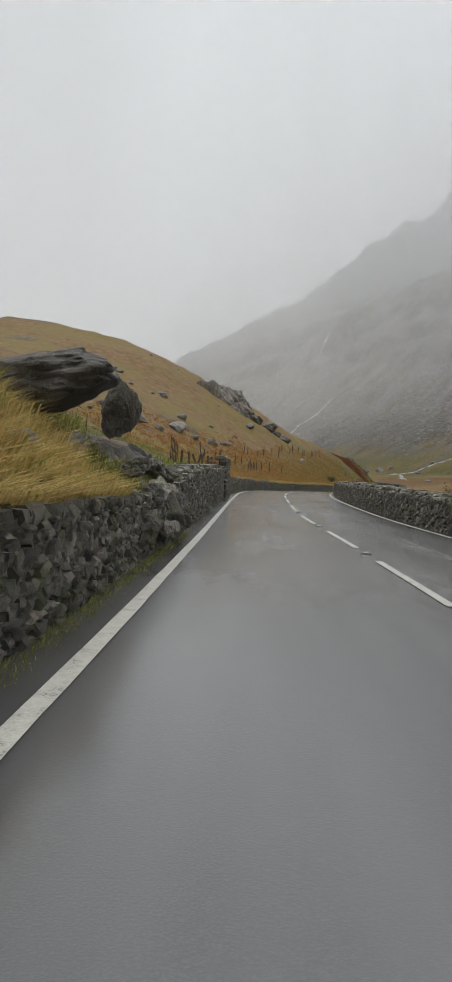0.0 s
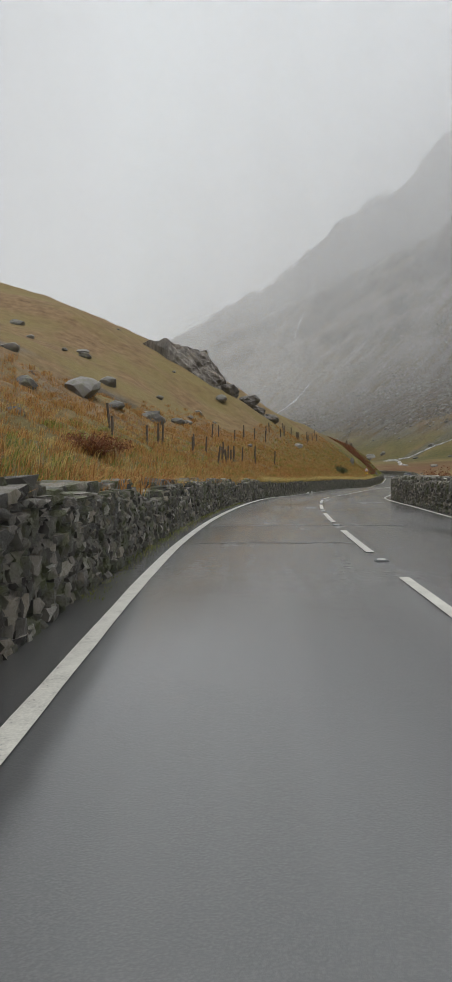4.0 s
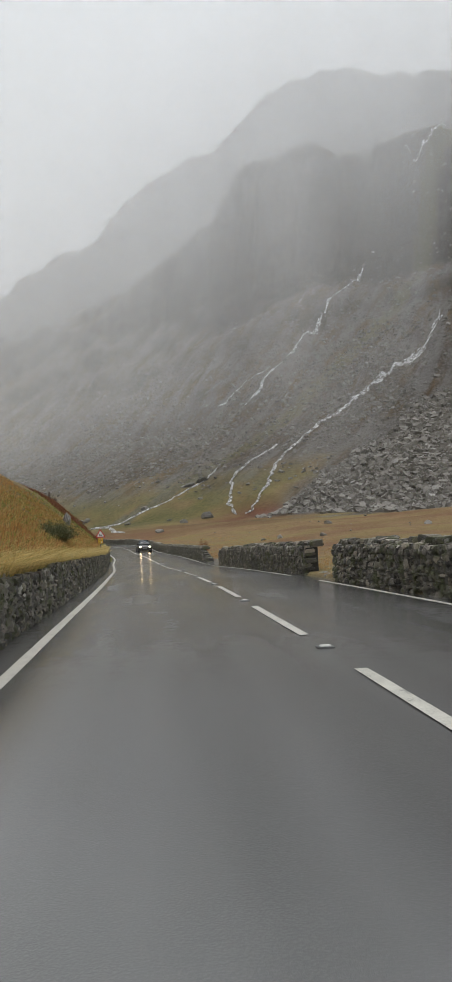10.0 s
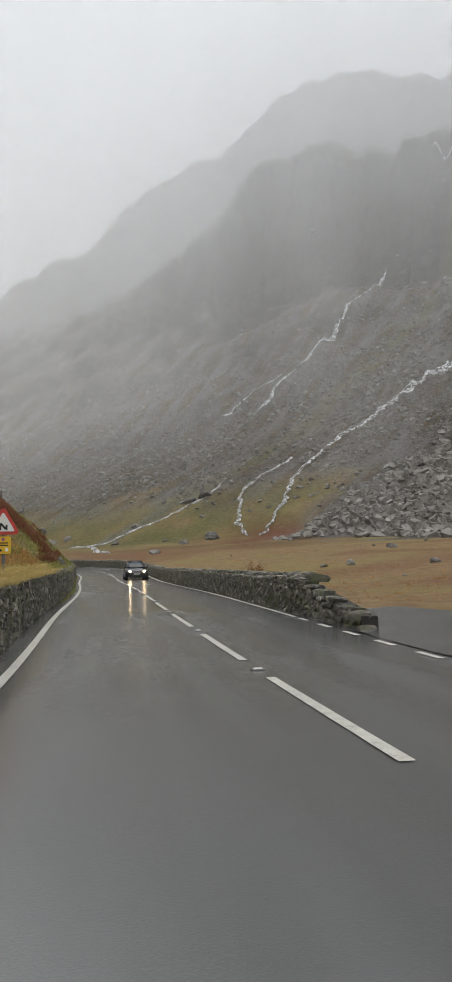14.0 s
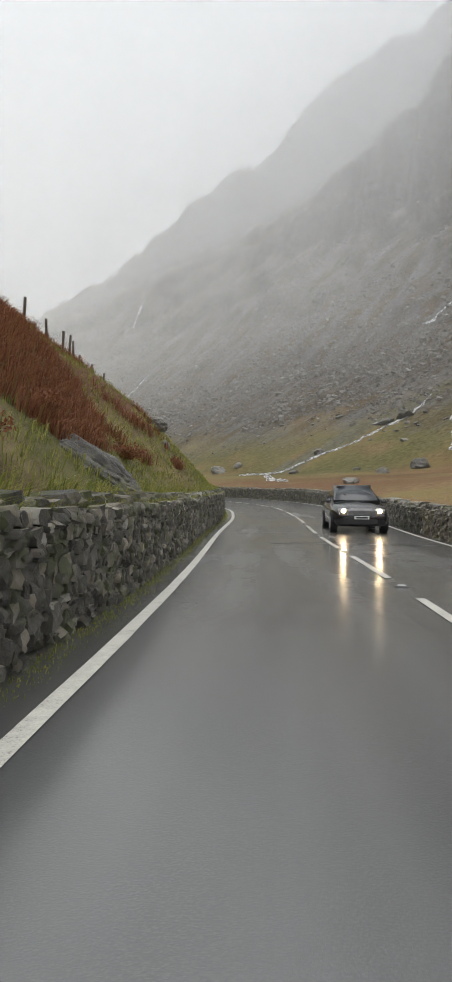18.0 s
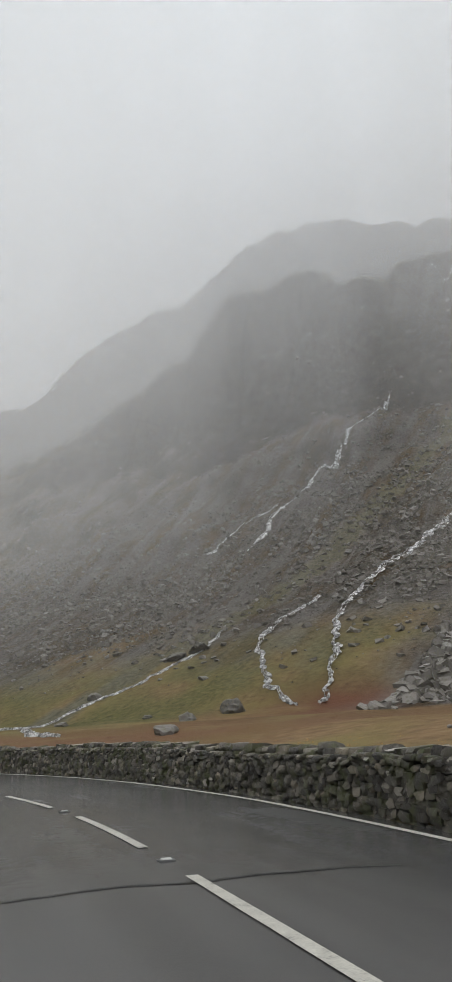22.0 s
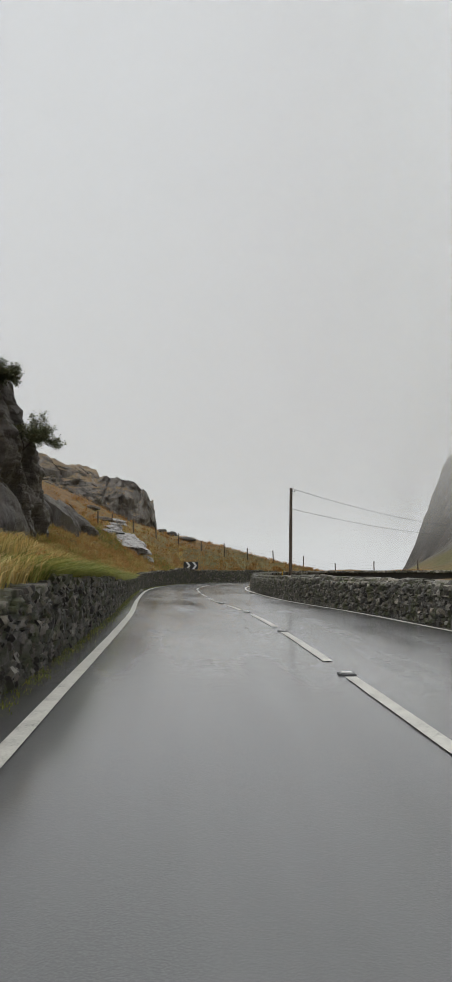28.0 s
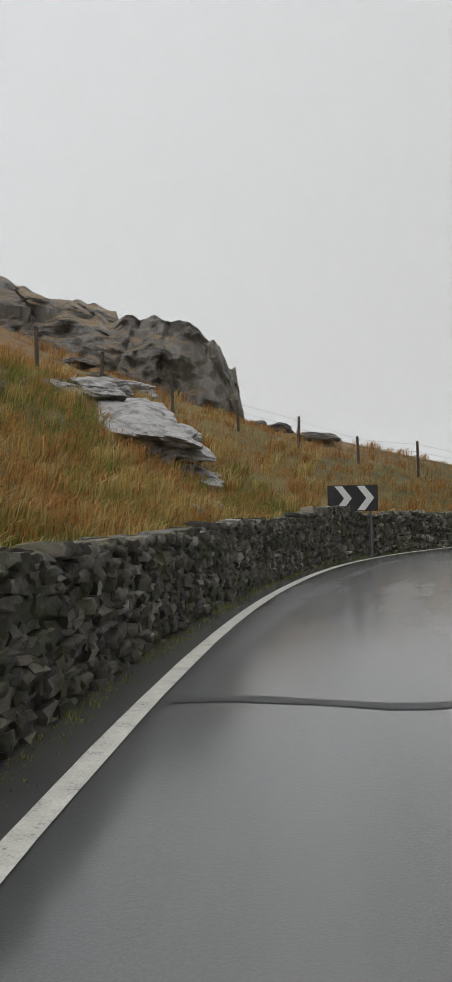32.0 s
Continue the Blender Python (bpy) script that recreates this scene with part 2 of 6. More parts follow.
def land(x, y, s=None, d=None):
    x, y = np.asarray(x, float), np.asarray(y, float)
    shape = x.shape
    x, y = x.ravel(), y.ravel()
    if s is None:
        s, d = locate(x, y)
    zr = road_z(s) + bank_z(s, d)
    u, v = uv(x, y)
    past = sstep(S_END, S_END + 14, s)
    right = mountain_z(u, v)
    near = np.maximum(sstep(2.0, 26.0, d - right_of(s) - WALL_R), past)
    right = (zr + 0.1) * (1 - near) + right * near
    right = right - 0.16 * sstep(129, 130.6, s) * (1 - sstep(139.5, 141, s)) * (1 - sstep(3.9, 4.8, d - right_of(s)))
    dl = -d - left_of(s) - WALL_L
    left = zr + np.interp(s, WALL_S, WALL_H) - 0.12 + hill_z(s, dl - 0.3, x, y)
    w, f = (x - 25.5) * 0.85 + (y - 263.8) * 0.53, (y - 263.8) * 0.85 - (x - 25.5) * 0.53
    fall = np.maximum(5.7 - 0.29 * (w - 2.2), zr + 0.6) + 0.25 * fbm(x / 4, y / 4, 19, 2)
    left = np.where((f > 22) & (w > -2), np.minimum(left, fall), left)
    out = sstep(-95, -50, u) * np.maximum(sstep(6, 20, dl), past)
    left = left * (1 - out) + mountain_z(u, v) * out
    z = np.where(d > right_of(s) + WALL_R - 0.1, right, zr - 0.12)
    z = np.where(dl > 0.12, left, z)
    z = z * (1 - past) + mountain_z(u, v) * past
    return z.reshape(shape)


# ---------------------------------------------------------------- materials
def material(name):
    m = bpy.data.materials.new(name)
    m.use_nodes = True
    n, l = m.node_tree.nodes, m.node_tree.links
    return m, n, l, n["Principled BSDF"]


def tex(n, l, scale, detail=4.0, rough=0.55, coord=None, kind="ShaderNodeTexNoise"):
    t = n.new(kind)
    t.inputs["Scale"].default_value = scale
    if kind == "ShaderNodeTexNoise":
        t.inputs["Detail"].default_value, t.inputs["Roughness"].default_value = detail, rough
    if coord is not None:
        l.new(coord, t.inputs["Vector"])
    return t


def ramp(n, l, src, stops):
    r = n.new("ShaderNodeValToRGB")
    e = r.color_ramp.elements
    while len(e) > len(stops):
        e.remove(e[-1])
    while len(e) < len(stops):
        e.new(0.5)
    for k, (p, c) in zip(e, stops):
        k.position = p
        k.color = (*c, 1) if len(c) == 3 else c
    if src is not None:
        l.new(src, r.inputs[0])
    return r.outputs[0]


def mix(n, l, fac, a, b, how="MIX"):
    m = n.new("ShaderNodeMix")
    m.data_type, m.blend_type = "RGBA", how
    for k, v in ((0, fac), (6, a), (7, b)):
        if isinstance(v, (int, float)):
            m.inputs[k].default_value = v
        elif isinstance(v, tuple):
            m.inputs[k].default_value = (*v, 1)
        else:
            l.new(v, m.inputs[k])
    return m.outputs[2]


def bump(n, l, b, height, strength, dist):
    k = n.new("ShaderNodeBump")
    k.inputs["Strength"].default_value, k.inputs["Distance"].default_value = strength, dist
    l.new(height, k.inputs["Height"])
    l.new(k.outputs[0], b.inputs["Normal"])


def place_out(n):
    return n.new("ShaderNodeNewGeometry").outputs["Position"]


def plain(name, col, rough=0.8, metal=0.0, vary=0.25, scale=8.0):
    m, n, l, b = material(name)
    co = n.new("ShaderNodeTexCoord").outputs["Object"]
    t = tex(n, l, scale, 5, 0.6, co)
    dark, light = tuple(c * (1 - vary) for c in col), tuple(min(1, c * (1 + vary)) for c in col)
    l.new(ramp(n, l, t.outputs[0], [(0.3, dark), (0.7, light)]), b.inputs["Base Color"])
    b.inputs["Roughness"].default_value, b.inputs["Metallic"].default_value = rough, metal
    bump(n, l, b, t.outputs[0], 0.15, 0.01)
    return m


def island_tint(n, l, stops):
    g = n.new("ShaderNodeNewGeometry")
    return ramp(n, l, g.outputs["Random Per Island"], stops)


def stone_material(name, stops, lichen, wet=0.35, use_object=False):
    m, n, l, b = material(name)
    pos = place_out(n)
    if use_object:
        base = ramp(n, l, n.new("ShaderNodeObjectInfo").outputs["Random"], stops)
    else:
        base = island_tint(n, l, stops)
    grain = tex(n, l, 16, 8, 0.7, pos)
    blot = tex(n, l, 3.3, 4, 0.6, pos)
    c = mix(n, l, ramp(n, l, grain.outputs[0], [(0.3, (0, 0, 0)), (0.7, (1, 1, 1))]), base, (0.5, 0.5, 0.49), "OVERLAY")
    c = mix(n, l, ramp(n, l, blot.outputs[0], [(0.48, (0, 0, 0)), (0.64, (0.75, 0.75, 0.75))]), c, lichen)
    spot = tex(n, l, 7, 6, 0.7, pos)
    c = mix(n, l, ramp(n, l, spot.outputs[0], [(0.6, (0, 0, 0)), (0.68, (0.45, 0.45, 0.45))]), c, (0.3, 0.3, 0.27))
    l.new(c, b.inputs["Base Color"])
    l.new(ramp(n, l, blot.outputs[0], [(0.35, (wet,) * 3), (0.7, (0.75,) * 3)]), b.inputs["Roughness"])
    coarse = tex(n, l, 5.5, 8, 0.75, pos)
    bump(n, l, b, mix(n, l, 0.65, grain.outputs[0], coarse.outputs[0]), 1.0, 0.1)
    return m


WALL_STOPS = [(0.0, (0.04, 0.037, 0.033)), (0.3, (0.082, 0.076, 0.066)), (0.6, (0.145, 0.133, 0.114)), (0.85, (0.225, 0.203, 0.17)), (0.95, (0.31, 0.27, 0.21)), (1.0, (0.45, 0.435, 0.4))]
M_WALL = stone_material("wet_slate", WALL_STOPS, (0.1, 0.115, 0.045), 0.34)
M_WALL_ONE = stone_material("wet_slate_single", WALL_STOPS, (0.12, 0.13, 0.06), 0.3, True)
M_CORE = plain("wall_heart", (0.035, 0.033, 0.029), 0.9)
ROCK_STOPS = [(0.0, (0.09, 0.085, 0.08)), (0.5, (0.15, 0.14, 0.13)), (1.0, (0.22, 0.21, 0.2))]
M_ROCK = stone_material("hill_rock", ROCK_STOPS, (0.2, 0.2, 0.14), 0.4, True)
M_SCREE = stone_material("scree", [(0.0, (0.13, 0.119, 0.111)), (0.5, (0.185, 0.17, 0.16)), (0.9, (0.24, 0.224, 0.21)), (1.0, (0.33, 0.32, 0.31))], (0.15, 0.15, 0.1), 0.5)


def crag_material(name, k=1.0, ledge=0.62):
    """Fissured rock, with moss and tawny grass on whatever lies flat enough to hold it."""
    m, n, l, b = material(name)
    pos = place_out(n)
    mp = n.new("ShaderNodeMapping")
    mp.inputs["Scale"].default_value = (1.0, 1.0, 0.28)
    mp.inputs["Rotation"].default_value = (0.25, 0.1, 0)
    l.new(pos, mp.inputs[0])
    streak = tex(n, l, 1.4, 9, 0.65, mp.outputs[0])
    fine = tex(n, l, 11, 8, 0.7, pos)
    moss = tex(n, l, 0.9, 7, 0.7, pos)
    c = ramp(n, l, streak.outputs[0], [(0.3, (0.03 * k, 0.027 * k, 0.024 * k)), (0.46, (0.085 * k, 0.077 * k, 0.068 * k)), (0.6, (0.15 * k, 0.138 * k, 0.124 * k)), (0.75, (0.24 * k, 0.225 * k, 0.205 * k))])
    c = mix(n, l, ramp(n, l, fine.outputs[0], [(0.35, (0, 0, 0)), (0.7, (0.8, 0.8, 0.8))]), c, (0.42, 0.41, 0.4), "OVERLAY")
    c = mix(n, l, ramp(n, l, moss.outputs[0], [(0.5, (0, 0, 0)), (0.62, (0.6, 0.6, 0.6))]), c, (0.085, 0.072, 0.034))
    nrm = n.new("ShaderNodeSeparateXYZ")
    l.new(n.new("ShaderNodeNewGeometry").outputs["Normal"], nrm.inputs[0])
    flat = mix(n, l, 0.4, nrm.outputs[2], moss.outputs[0])
    straw = ramp(n, l, fine.outputs[0], [(0.3, (0.1, 0.062, 0.024)), (0.55, (0.2, 0.125, 0.045)), (0.7, (0.24, 0.19, 0.075))])
    c = mix(n, l, ramp(n, l, flat, [(ledge, (0, 0, 0)), (ledge + 0.06, (0.95, 0.95, 0.95))]), c, straw)
    l.new(c, b.inputs["Base Color"])
    l.new(ramp(n, l, streak.outputs[0], [(0.35, (0.32,) * 3), (0.7, (0.7,) * 3)]), b.inputs["Roughness"])
    h = mix(n, l, 0.35, streak.outputs[0], fine.outputs[0])
    bump(n, l, b, h, 1.0, 0.3)
    return m


M_CRAG, M_CRAG_PALE, M_CRAG_SPUR = crag_material("dark_crag", 1.0, 0.74), crag_material("grey_crag", 1.35), crag_material("weathered_crag", 1.9, 0.68)


def ground_material():
    """Zones come with the mesh: red is rock, green is fresh grass, blue is red bracken; the rest is tawny moor."""
    m, n, l, b = material("moorland")
    pos = place_out(n)
    zone = n.new("ShaderNodeVertexColor")
    zone.layer_name = "zones"
    sep = n.new("ShaderNodeSeparateColor")
    l.new(zone.outputs[0], sep.inputs[0])
    fine, mid, wide = tex(n, l, 9, 8, 0.7, pos), tex(n, l, 1.1, 6, 0.62, pos), tex(n, l, 0.12, 4, 0.55, pos)
    moor = ramp(n, l, mid.outputs[0], [(0.25, (0.095, 0.06, 0.032)), (0.42, (0.175, 0.112, 0.056)), (0.58, (0.23, 0.152, 0.078)), (0.75, (0.27, 0.2, 0.112))])
    straw = ramp(n, l, fine.outputs[0], [(0.3, (0.12, 0.095, 0.035)), (0.6, (0.24, 0.195, 0.075))])
    moor = mix(n, l, ramp(n, l, wide.outputs[0], [(0.42, (0, 0, 0)), (0.6, (0.8, 0.8, 0.8))]), moor, straw)
    grass = ramp(n, l, mid.outputs[0], [(0.3, (0.052, 0.052, 0.02)), (0.5, (0.105, 0.102, 0.036)), (0.72, (0.165, 0.148, 0.06))])
    brack = ramp(n, l, fine.outputs[0], [(0.3, (0.06, 0.026, 0.016)), (0.5, (0.13, 0.052, 0.03)), (0.7, (0.2, 0.09, 0.045))])
    # down the slope and across it, so that gullies and screes run with the fall of the mountain
    fall = n.new("ShaderNodeCombineXYZ")
    for k, (way, size) in enumerate(((UP, 0.03), (ALONG, 0.15))):
        dot = n.new("ShaderNodeVectorMath")
        dot.operation = "DOT_PRODUCT"
        l.new(pos, dot.inputs[0])
        dot.inputs[1].default_value = (way[0] * size, way[1] * size, 0.004)
        l.new(dot.outputs["Value"], fall.inputs[k])
    run = tex(n, l, 1.0, 8, 0.62, fall.outputs[0])
    rock = ramp(n, l, mid.outputs[0], [(0.3, (0.085, 0.08, 0.076)), (0.5, (0.15, 0.143, 0.136)), (0.62, (0.2, 0.192, 0.184)), (0.78, (0.3, 0.29, 0.28))])
    rock = mix(n, l, ramp(n, l, fine.outputs[0], [(0.3, (0, 0, 0)), (0.7, (1, 1, 1))]), rock, (0.45, 0.44, 0.43), "OVERLAY")
    far = tex(n, l, 0.27, 9, 0.72, pos)
    band = tex(n, l, 0.05, 7, 0.65, pos)
    rock = mix(n, l, ramp(n, l, far.outputs[0], [(0.56, (0, 0, 0)), (0.68, (0.8, 0.8, 0.8))]), rock, (0.26, 0.25, 0.24))
    rock = mix(n, l, ramp(n, l, run.outputs[0], [(0.5, (0, 0, 0)), (0.62, (0.6, 0.6, 0.6))]), rock, (0.21, 0.2, 0.195))
    turf = ramp(n, l, far.outputs[0], [(0.35, (0.045, 0.034, 0.016)), (0.55, (0.105, 0.072, 0.032)), (0.68, (0.15, 0.085, 0.04))])
    patch = mix(n, l, 0.6, band.outputs[0], run.outputs[0])
    rock = mix(n, l, ramp(n, l, patch, [(0.4, (0.9, 0.9, 0.9)), (0.52, (0, 0, 0))]), rock, turf)
    # steep faces are bare dark crag
    nrm = n.new("ShaderNodeSeparateXYZ")
    l.new(n.new("ShaderNodeNewGeometry").outputs["Normal"], nrm.inputs[0])
    cliff = ramp(n, l, far.outputs[0], [(0.3, (0.02, 0.019, 0.019)), (0.5, (0.05, 0.047, 0.046)), (0.7, (0.12, 0.115, 0.11))])
    rock = mix(n, l, ramp(n, l, nrm.outputs[2], [(0.42, (0.95, 0.95, 0.95)), (0.68, (0, 0, 0))]), rock, cliff)
    c = mix(n, l, sep.outputs[1], moor, grass)
    c = mix(n, l, sep.outputs[2], c, brack)
    c = mix(n, l, sep.outputs[0], c, rock)
    l.new(c, b.inputs["Base Color"])
    b.inputs["Roughness"].default_value = 0.85
    b.inputs["Specular IOR Level"].default_value = 0.25
    h = mix(n, l, 0.5, mid.outputs[0], fine.outputs[0])
    bump(n, l, b, h, 0.8, 0.25)
    crags = n.new("ShaderNodeBump")
    crags.inputs["Distance"].default_value = 3.0
    l.new(sep.outputs[0], crags.inputs["Strength"])
    l.new(far.outputs[0], crags.inputs["Height"])
    near = b.inputs["Normal"].links[0].from_node
    l.new(crags.outputs[0], near.inputs["Normal"])
    return m


def road_material():
    m, n, l, b = material("wet_asphalt")
    uvn = n.new("ShaderNodeUVMap")
    uvn.uv_map = "lane"
    mp = n.new("ShaderNodeMapping")
    mp.inputs["Scale"].default_value = (1.0, 0.07, 1.0)
    l.new(uvn.outputs[0], mp.inputs[0])
    pos = place_out(n)
    grit, fine = tex(n, l, 95, 3, 0.6, pos), tex(n, l, 9, 6, 0.65, pos)
    streak = tex(n, l, 1.6, 2, 0.45, mp.outputs[0])
    wide = tex(n, l, 0.22, 3, 0.5, pos)
    col = ramp(n, l, streak.outputs[0], [(0.3, (0.038, 0.039, 0.04)), (0.55, (0.058, 0.059, 0.06)), (0.75, (0.08, 0.081, 0.082))])
    col = mix(n, l, ramp(n, l, grit.outputs[0], [(0.45, (0, 0, 0)), (0.7, (0.6, 0.6, 0.6))]), col, (0.09, 0.09, 0.089))
    l.new(col, b.inputs["Base Color"])
    wet = mix(n, l, 0.55, streak.outputs[0], wide.outputs[0])
    wet = mix(n, l, 0.18, wet, fine.outputs[0])
    b.inputs["Roughness"].default_value = 0.4
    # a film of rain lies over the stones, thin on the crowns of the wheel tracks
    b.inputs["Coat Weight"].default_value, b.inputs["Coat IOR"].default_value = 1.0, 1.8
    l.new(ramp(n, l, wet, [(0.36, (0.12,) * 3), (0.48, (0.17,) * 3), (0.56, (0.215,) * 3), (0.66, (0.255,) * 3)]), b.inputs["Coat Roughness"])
    k = n.new("ShaderNodeBump")
    k.inputs["Distance"].default_value = 0.003
    l.new(ramp(n, l, wet, [(0.4, (0.02,) * 3), (0.65, (0.2,) * 3)]), k.inputs["Strength"])
    l.new(grit.outputs[0], k.inputs["Height"])
    l.new(k.outputs[0], b.inputs["Coat Normal"])
    g = n.new("ShaderNodeBump")
    g.inputs["Distance"].default_value, g.inputs["Strength"].default_value = 0.004, 0.4
    l.new(grit.outputs[0], g.inputs["Height"])
    l.new(g.outputs[0], b.inputs["Normal"])
    return m


def paint_material(name, col):
    m, n, l, b = material(name)
    pos = place_out(n)
    wear, fine = tex(n, l, 6, 6, 0.7, pos), tex(n, l, 60, 4, 0.7, pos)
    f = mix(n, l, 0.5, wear.outputs[0], fine.outputs[0])
    l.new(ramp(n, l, f, [(0.36, (0.09, 0.088, 0.082)), (0.44, tuple(c * 0.72 for c in col)), (0.6, col)]), b.inputs["Base Color"])
    b.inputs["Roughness"].default_value = 0.35
    bump(n, l, b, fine.outputs[0], 0.3, 0.003)
    return m


def blade_material(name, stops):
    """Thin leaves and grass: part of the light comes through from behind."""
    m, n, l, b = material(name)
    tint = island_tint(n, l, stops)
    l.new(tint, b.inputs["Base Color"])
    b.inputs["Roughness"].default_value = 0.6
    b.inputs["Specular IOR Level"].default_value = 0.3
    lit, both = n.new("ShaderNodeBsdfTranslucent"), n.new("ShaderNodeMixShader")
    both.inputs[0].default_value = 0.35
    l.new(mix(n, l, 1.0, tint, (1.25, 1.2, 1.0), "MULTIPLY"), lit.inputs[0])
    l.new(b.outputs[0], both.inputs[1])
    l.new(lit.outputs[0], both.inputs[2])
    l.new(both.outputs[0], n["Material Output"].inputs[0])
    return m


def water_material():
    m, n, l, b = material("white_water")
    pos = place_out(n)
    t = tex(n, l, 1.3, 8, 0.8, pos)
    l.new(ramp(n, l, t.outputs[0], [(0.44, (0.07, 0.068, 0.062)), (0.51, (0.42, 0.42, 0.42)), (0.58, (0.9, 0.91, 0.92))]), b.inputs["Base Color"])
    b.inputs["Roughness"].default_value = 0.3
    bump(n, l, b, t.outputs[0], 1.0, 0.3)
    return m


def haze_sheet_material(name, white):
    """A see-through white sheet that imitates hill mist; its opacity comes with the mesh."""
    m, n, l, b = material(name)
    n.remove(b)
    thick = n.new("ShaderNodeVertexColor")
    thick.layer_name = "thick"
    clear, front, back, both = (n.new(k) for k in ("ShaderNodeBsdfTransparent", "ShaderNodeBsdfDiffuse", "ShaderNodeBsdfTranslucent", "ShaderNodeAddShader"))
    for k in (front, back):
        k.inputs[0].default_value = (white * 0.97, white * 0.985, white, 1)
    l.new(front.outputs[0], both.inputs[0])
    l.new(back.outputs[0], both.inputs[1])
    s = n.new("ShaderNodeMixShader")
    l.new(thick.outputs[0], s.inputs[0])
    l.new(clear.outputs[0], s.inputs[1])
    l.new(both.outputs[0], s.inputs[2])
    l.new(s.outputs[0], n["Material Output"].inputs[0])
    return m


def glow(name, col, power):
    m, n, l, b = material(name)
    b.inputs["Base Color"].default_value = (*col, 1)
    b.inputs["Emission Color"].default_value = (*col, 1)
    b.inputs["Emission Strength"].default_value = power
    return m


M_GROUND, M_ROAD, M_LINE = ground_material(), road_material(), paint_material("road_paint", (0.62, 0.61, 0.55))
M_WATER = water_material()
M_TAR = plain("old_tar", (0.02, 0.02, 0.021), 0.42, 0, 0.35, 30)
M_WOOD = plain("weathered_wood", (0.09, 0.068, 0.05), 0.75, 0, 0.45, 14)
M_WIRE = plain("dull_wire", (0.12, 0.115, 0.11), 0.5, 0.8)
M_STEEL = plain("grey_steel", (0.16, 0.16, 0.16), 0.45, 0.6)
M_RED, M_WHITE, M_BLACK = plain("sign_red", (0.5, 0.05, 0.04), 0.4), plain("sign_white", (0.72, 0.72, 0.7), 0.4, 0, 0.08), plain("sign_black", (0.02, 0.02, 0.02), 0.4)
M_YELLOW = plain("sign_yellow", (0.72, 0.45, 0.03), 0.4, 0, 0.1)
M_STUD = plain("stud_white", (0.8, 0.8, 0.78), 0.3, 0, 0.05)
M_BARK = plain("bark", (0.07, 0.06, 0.05), 0.85, 0, 0.4, 10)
M_LEAF = blade_material("dull_leaves", [(0, (0.05, 0.06, 0.03)), (0.6, (0.09, 0.1, 0.05)), (1, (0.14, 0.135, 0.07))])
M_STRAW = blade_material("straw_grass", [(0, (0.24, 0.19, 0.07)), (0.3, (0.4, 0.315, 0.12)), (0.6, (0.56, 0.45, 0.2)), (0.85, (0.56, 0.37, 0.14)), (1, (0.3, 0.3, 0.095))])
M_GREEN = blade_material("green_grass", [(0, (0.1, 0.125, 0.03)), (0.5, (0.21, 0.235, 0.055)), (0.85, (0.31, 0.3, 0.09)), (1, (0.4, 0.33, 0.12))])
M_RUST = blade_material("rust_grass", [(0, (0.2, 0.1, 0.038)), (0.4, (0.38, 0.19, 0.066)), (0.8, (0.5, 0.29, 0.105)), (1, (0.3, 0.25, 0.09))])
M_FERN = blade_material("dead_bracken", [(0, (0.1, 0.038, 0.022)), (0.5, (0.2, 0.08, 0.044)), (0.85, (0.28, 0.13, 0.068)), (1, (0.17, 0.13, 0.05))])
M_PALE = stone_material("pale_slab_rock", [(0.0, (0.26, 0.255, 0.25)), (1.0, (0.4, 0.39, 0.385))], (0.12, 0.11, 0.1), 0.3, True)


# ---------------------------------------------------------------- ground and road
def grid_faces(ni, nj, off=0):
    i, j = np.meshgrid(np.arange(ni - 1), np.arange(nj - 1), indexing="ij")
    a = (i * nj + j + off).ravel()
    return np.stack([a, a + nj, a + nj + 1, a + 1], 1)


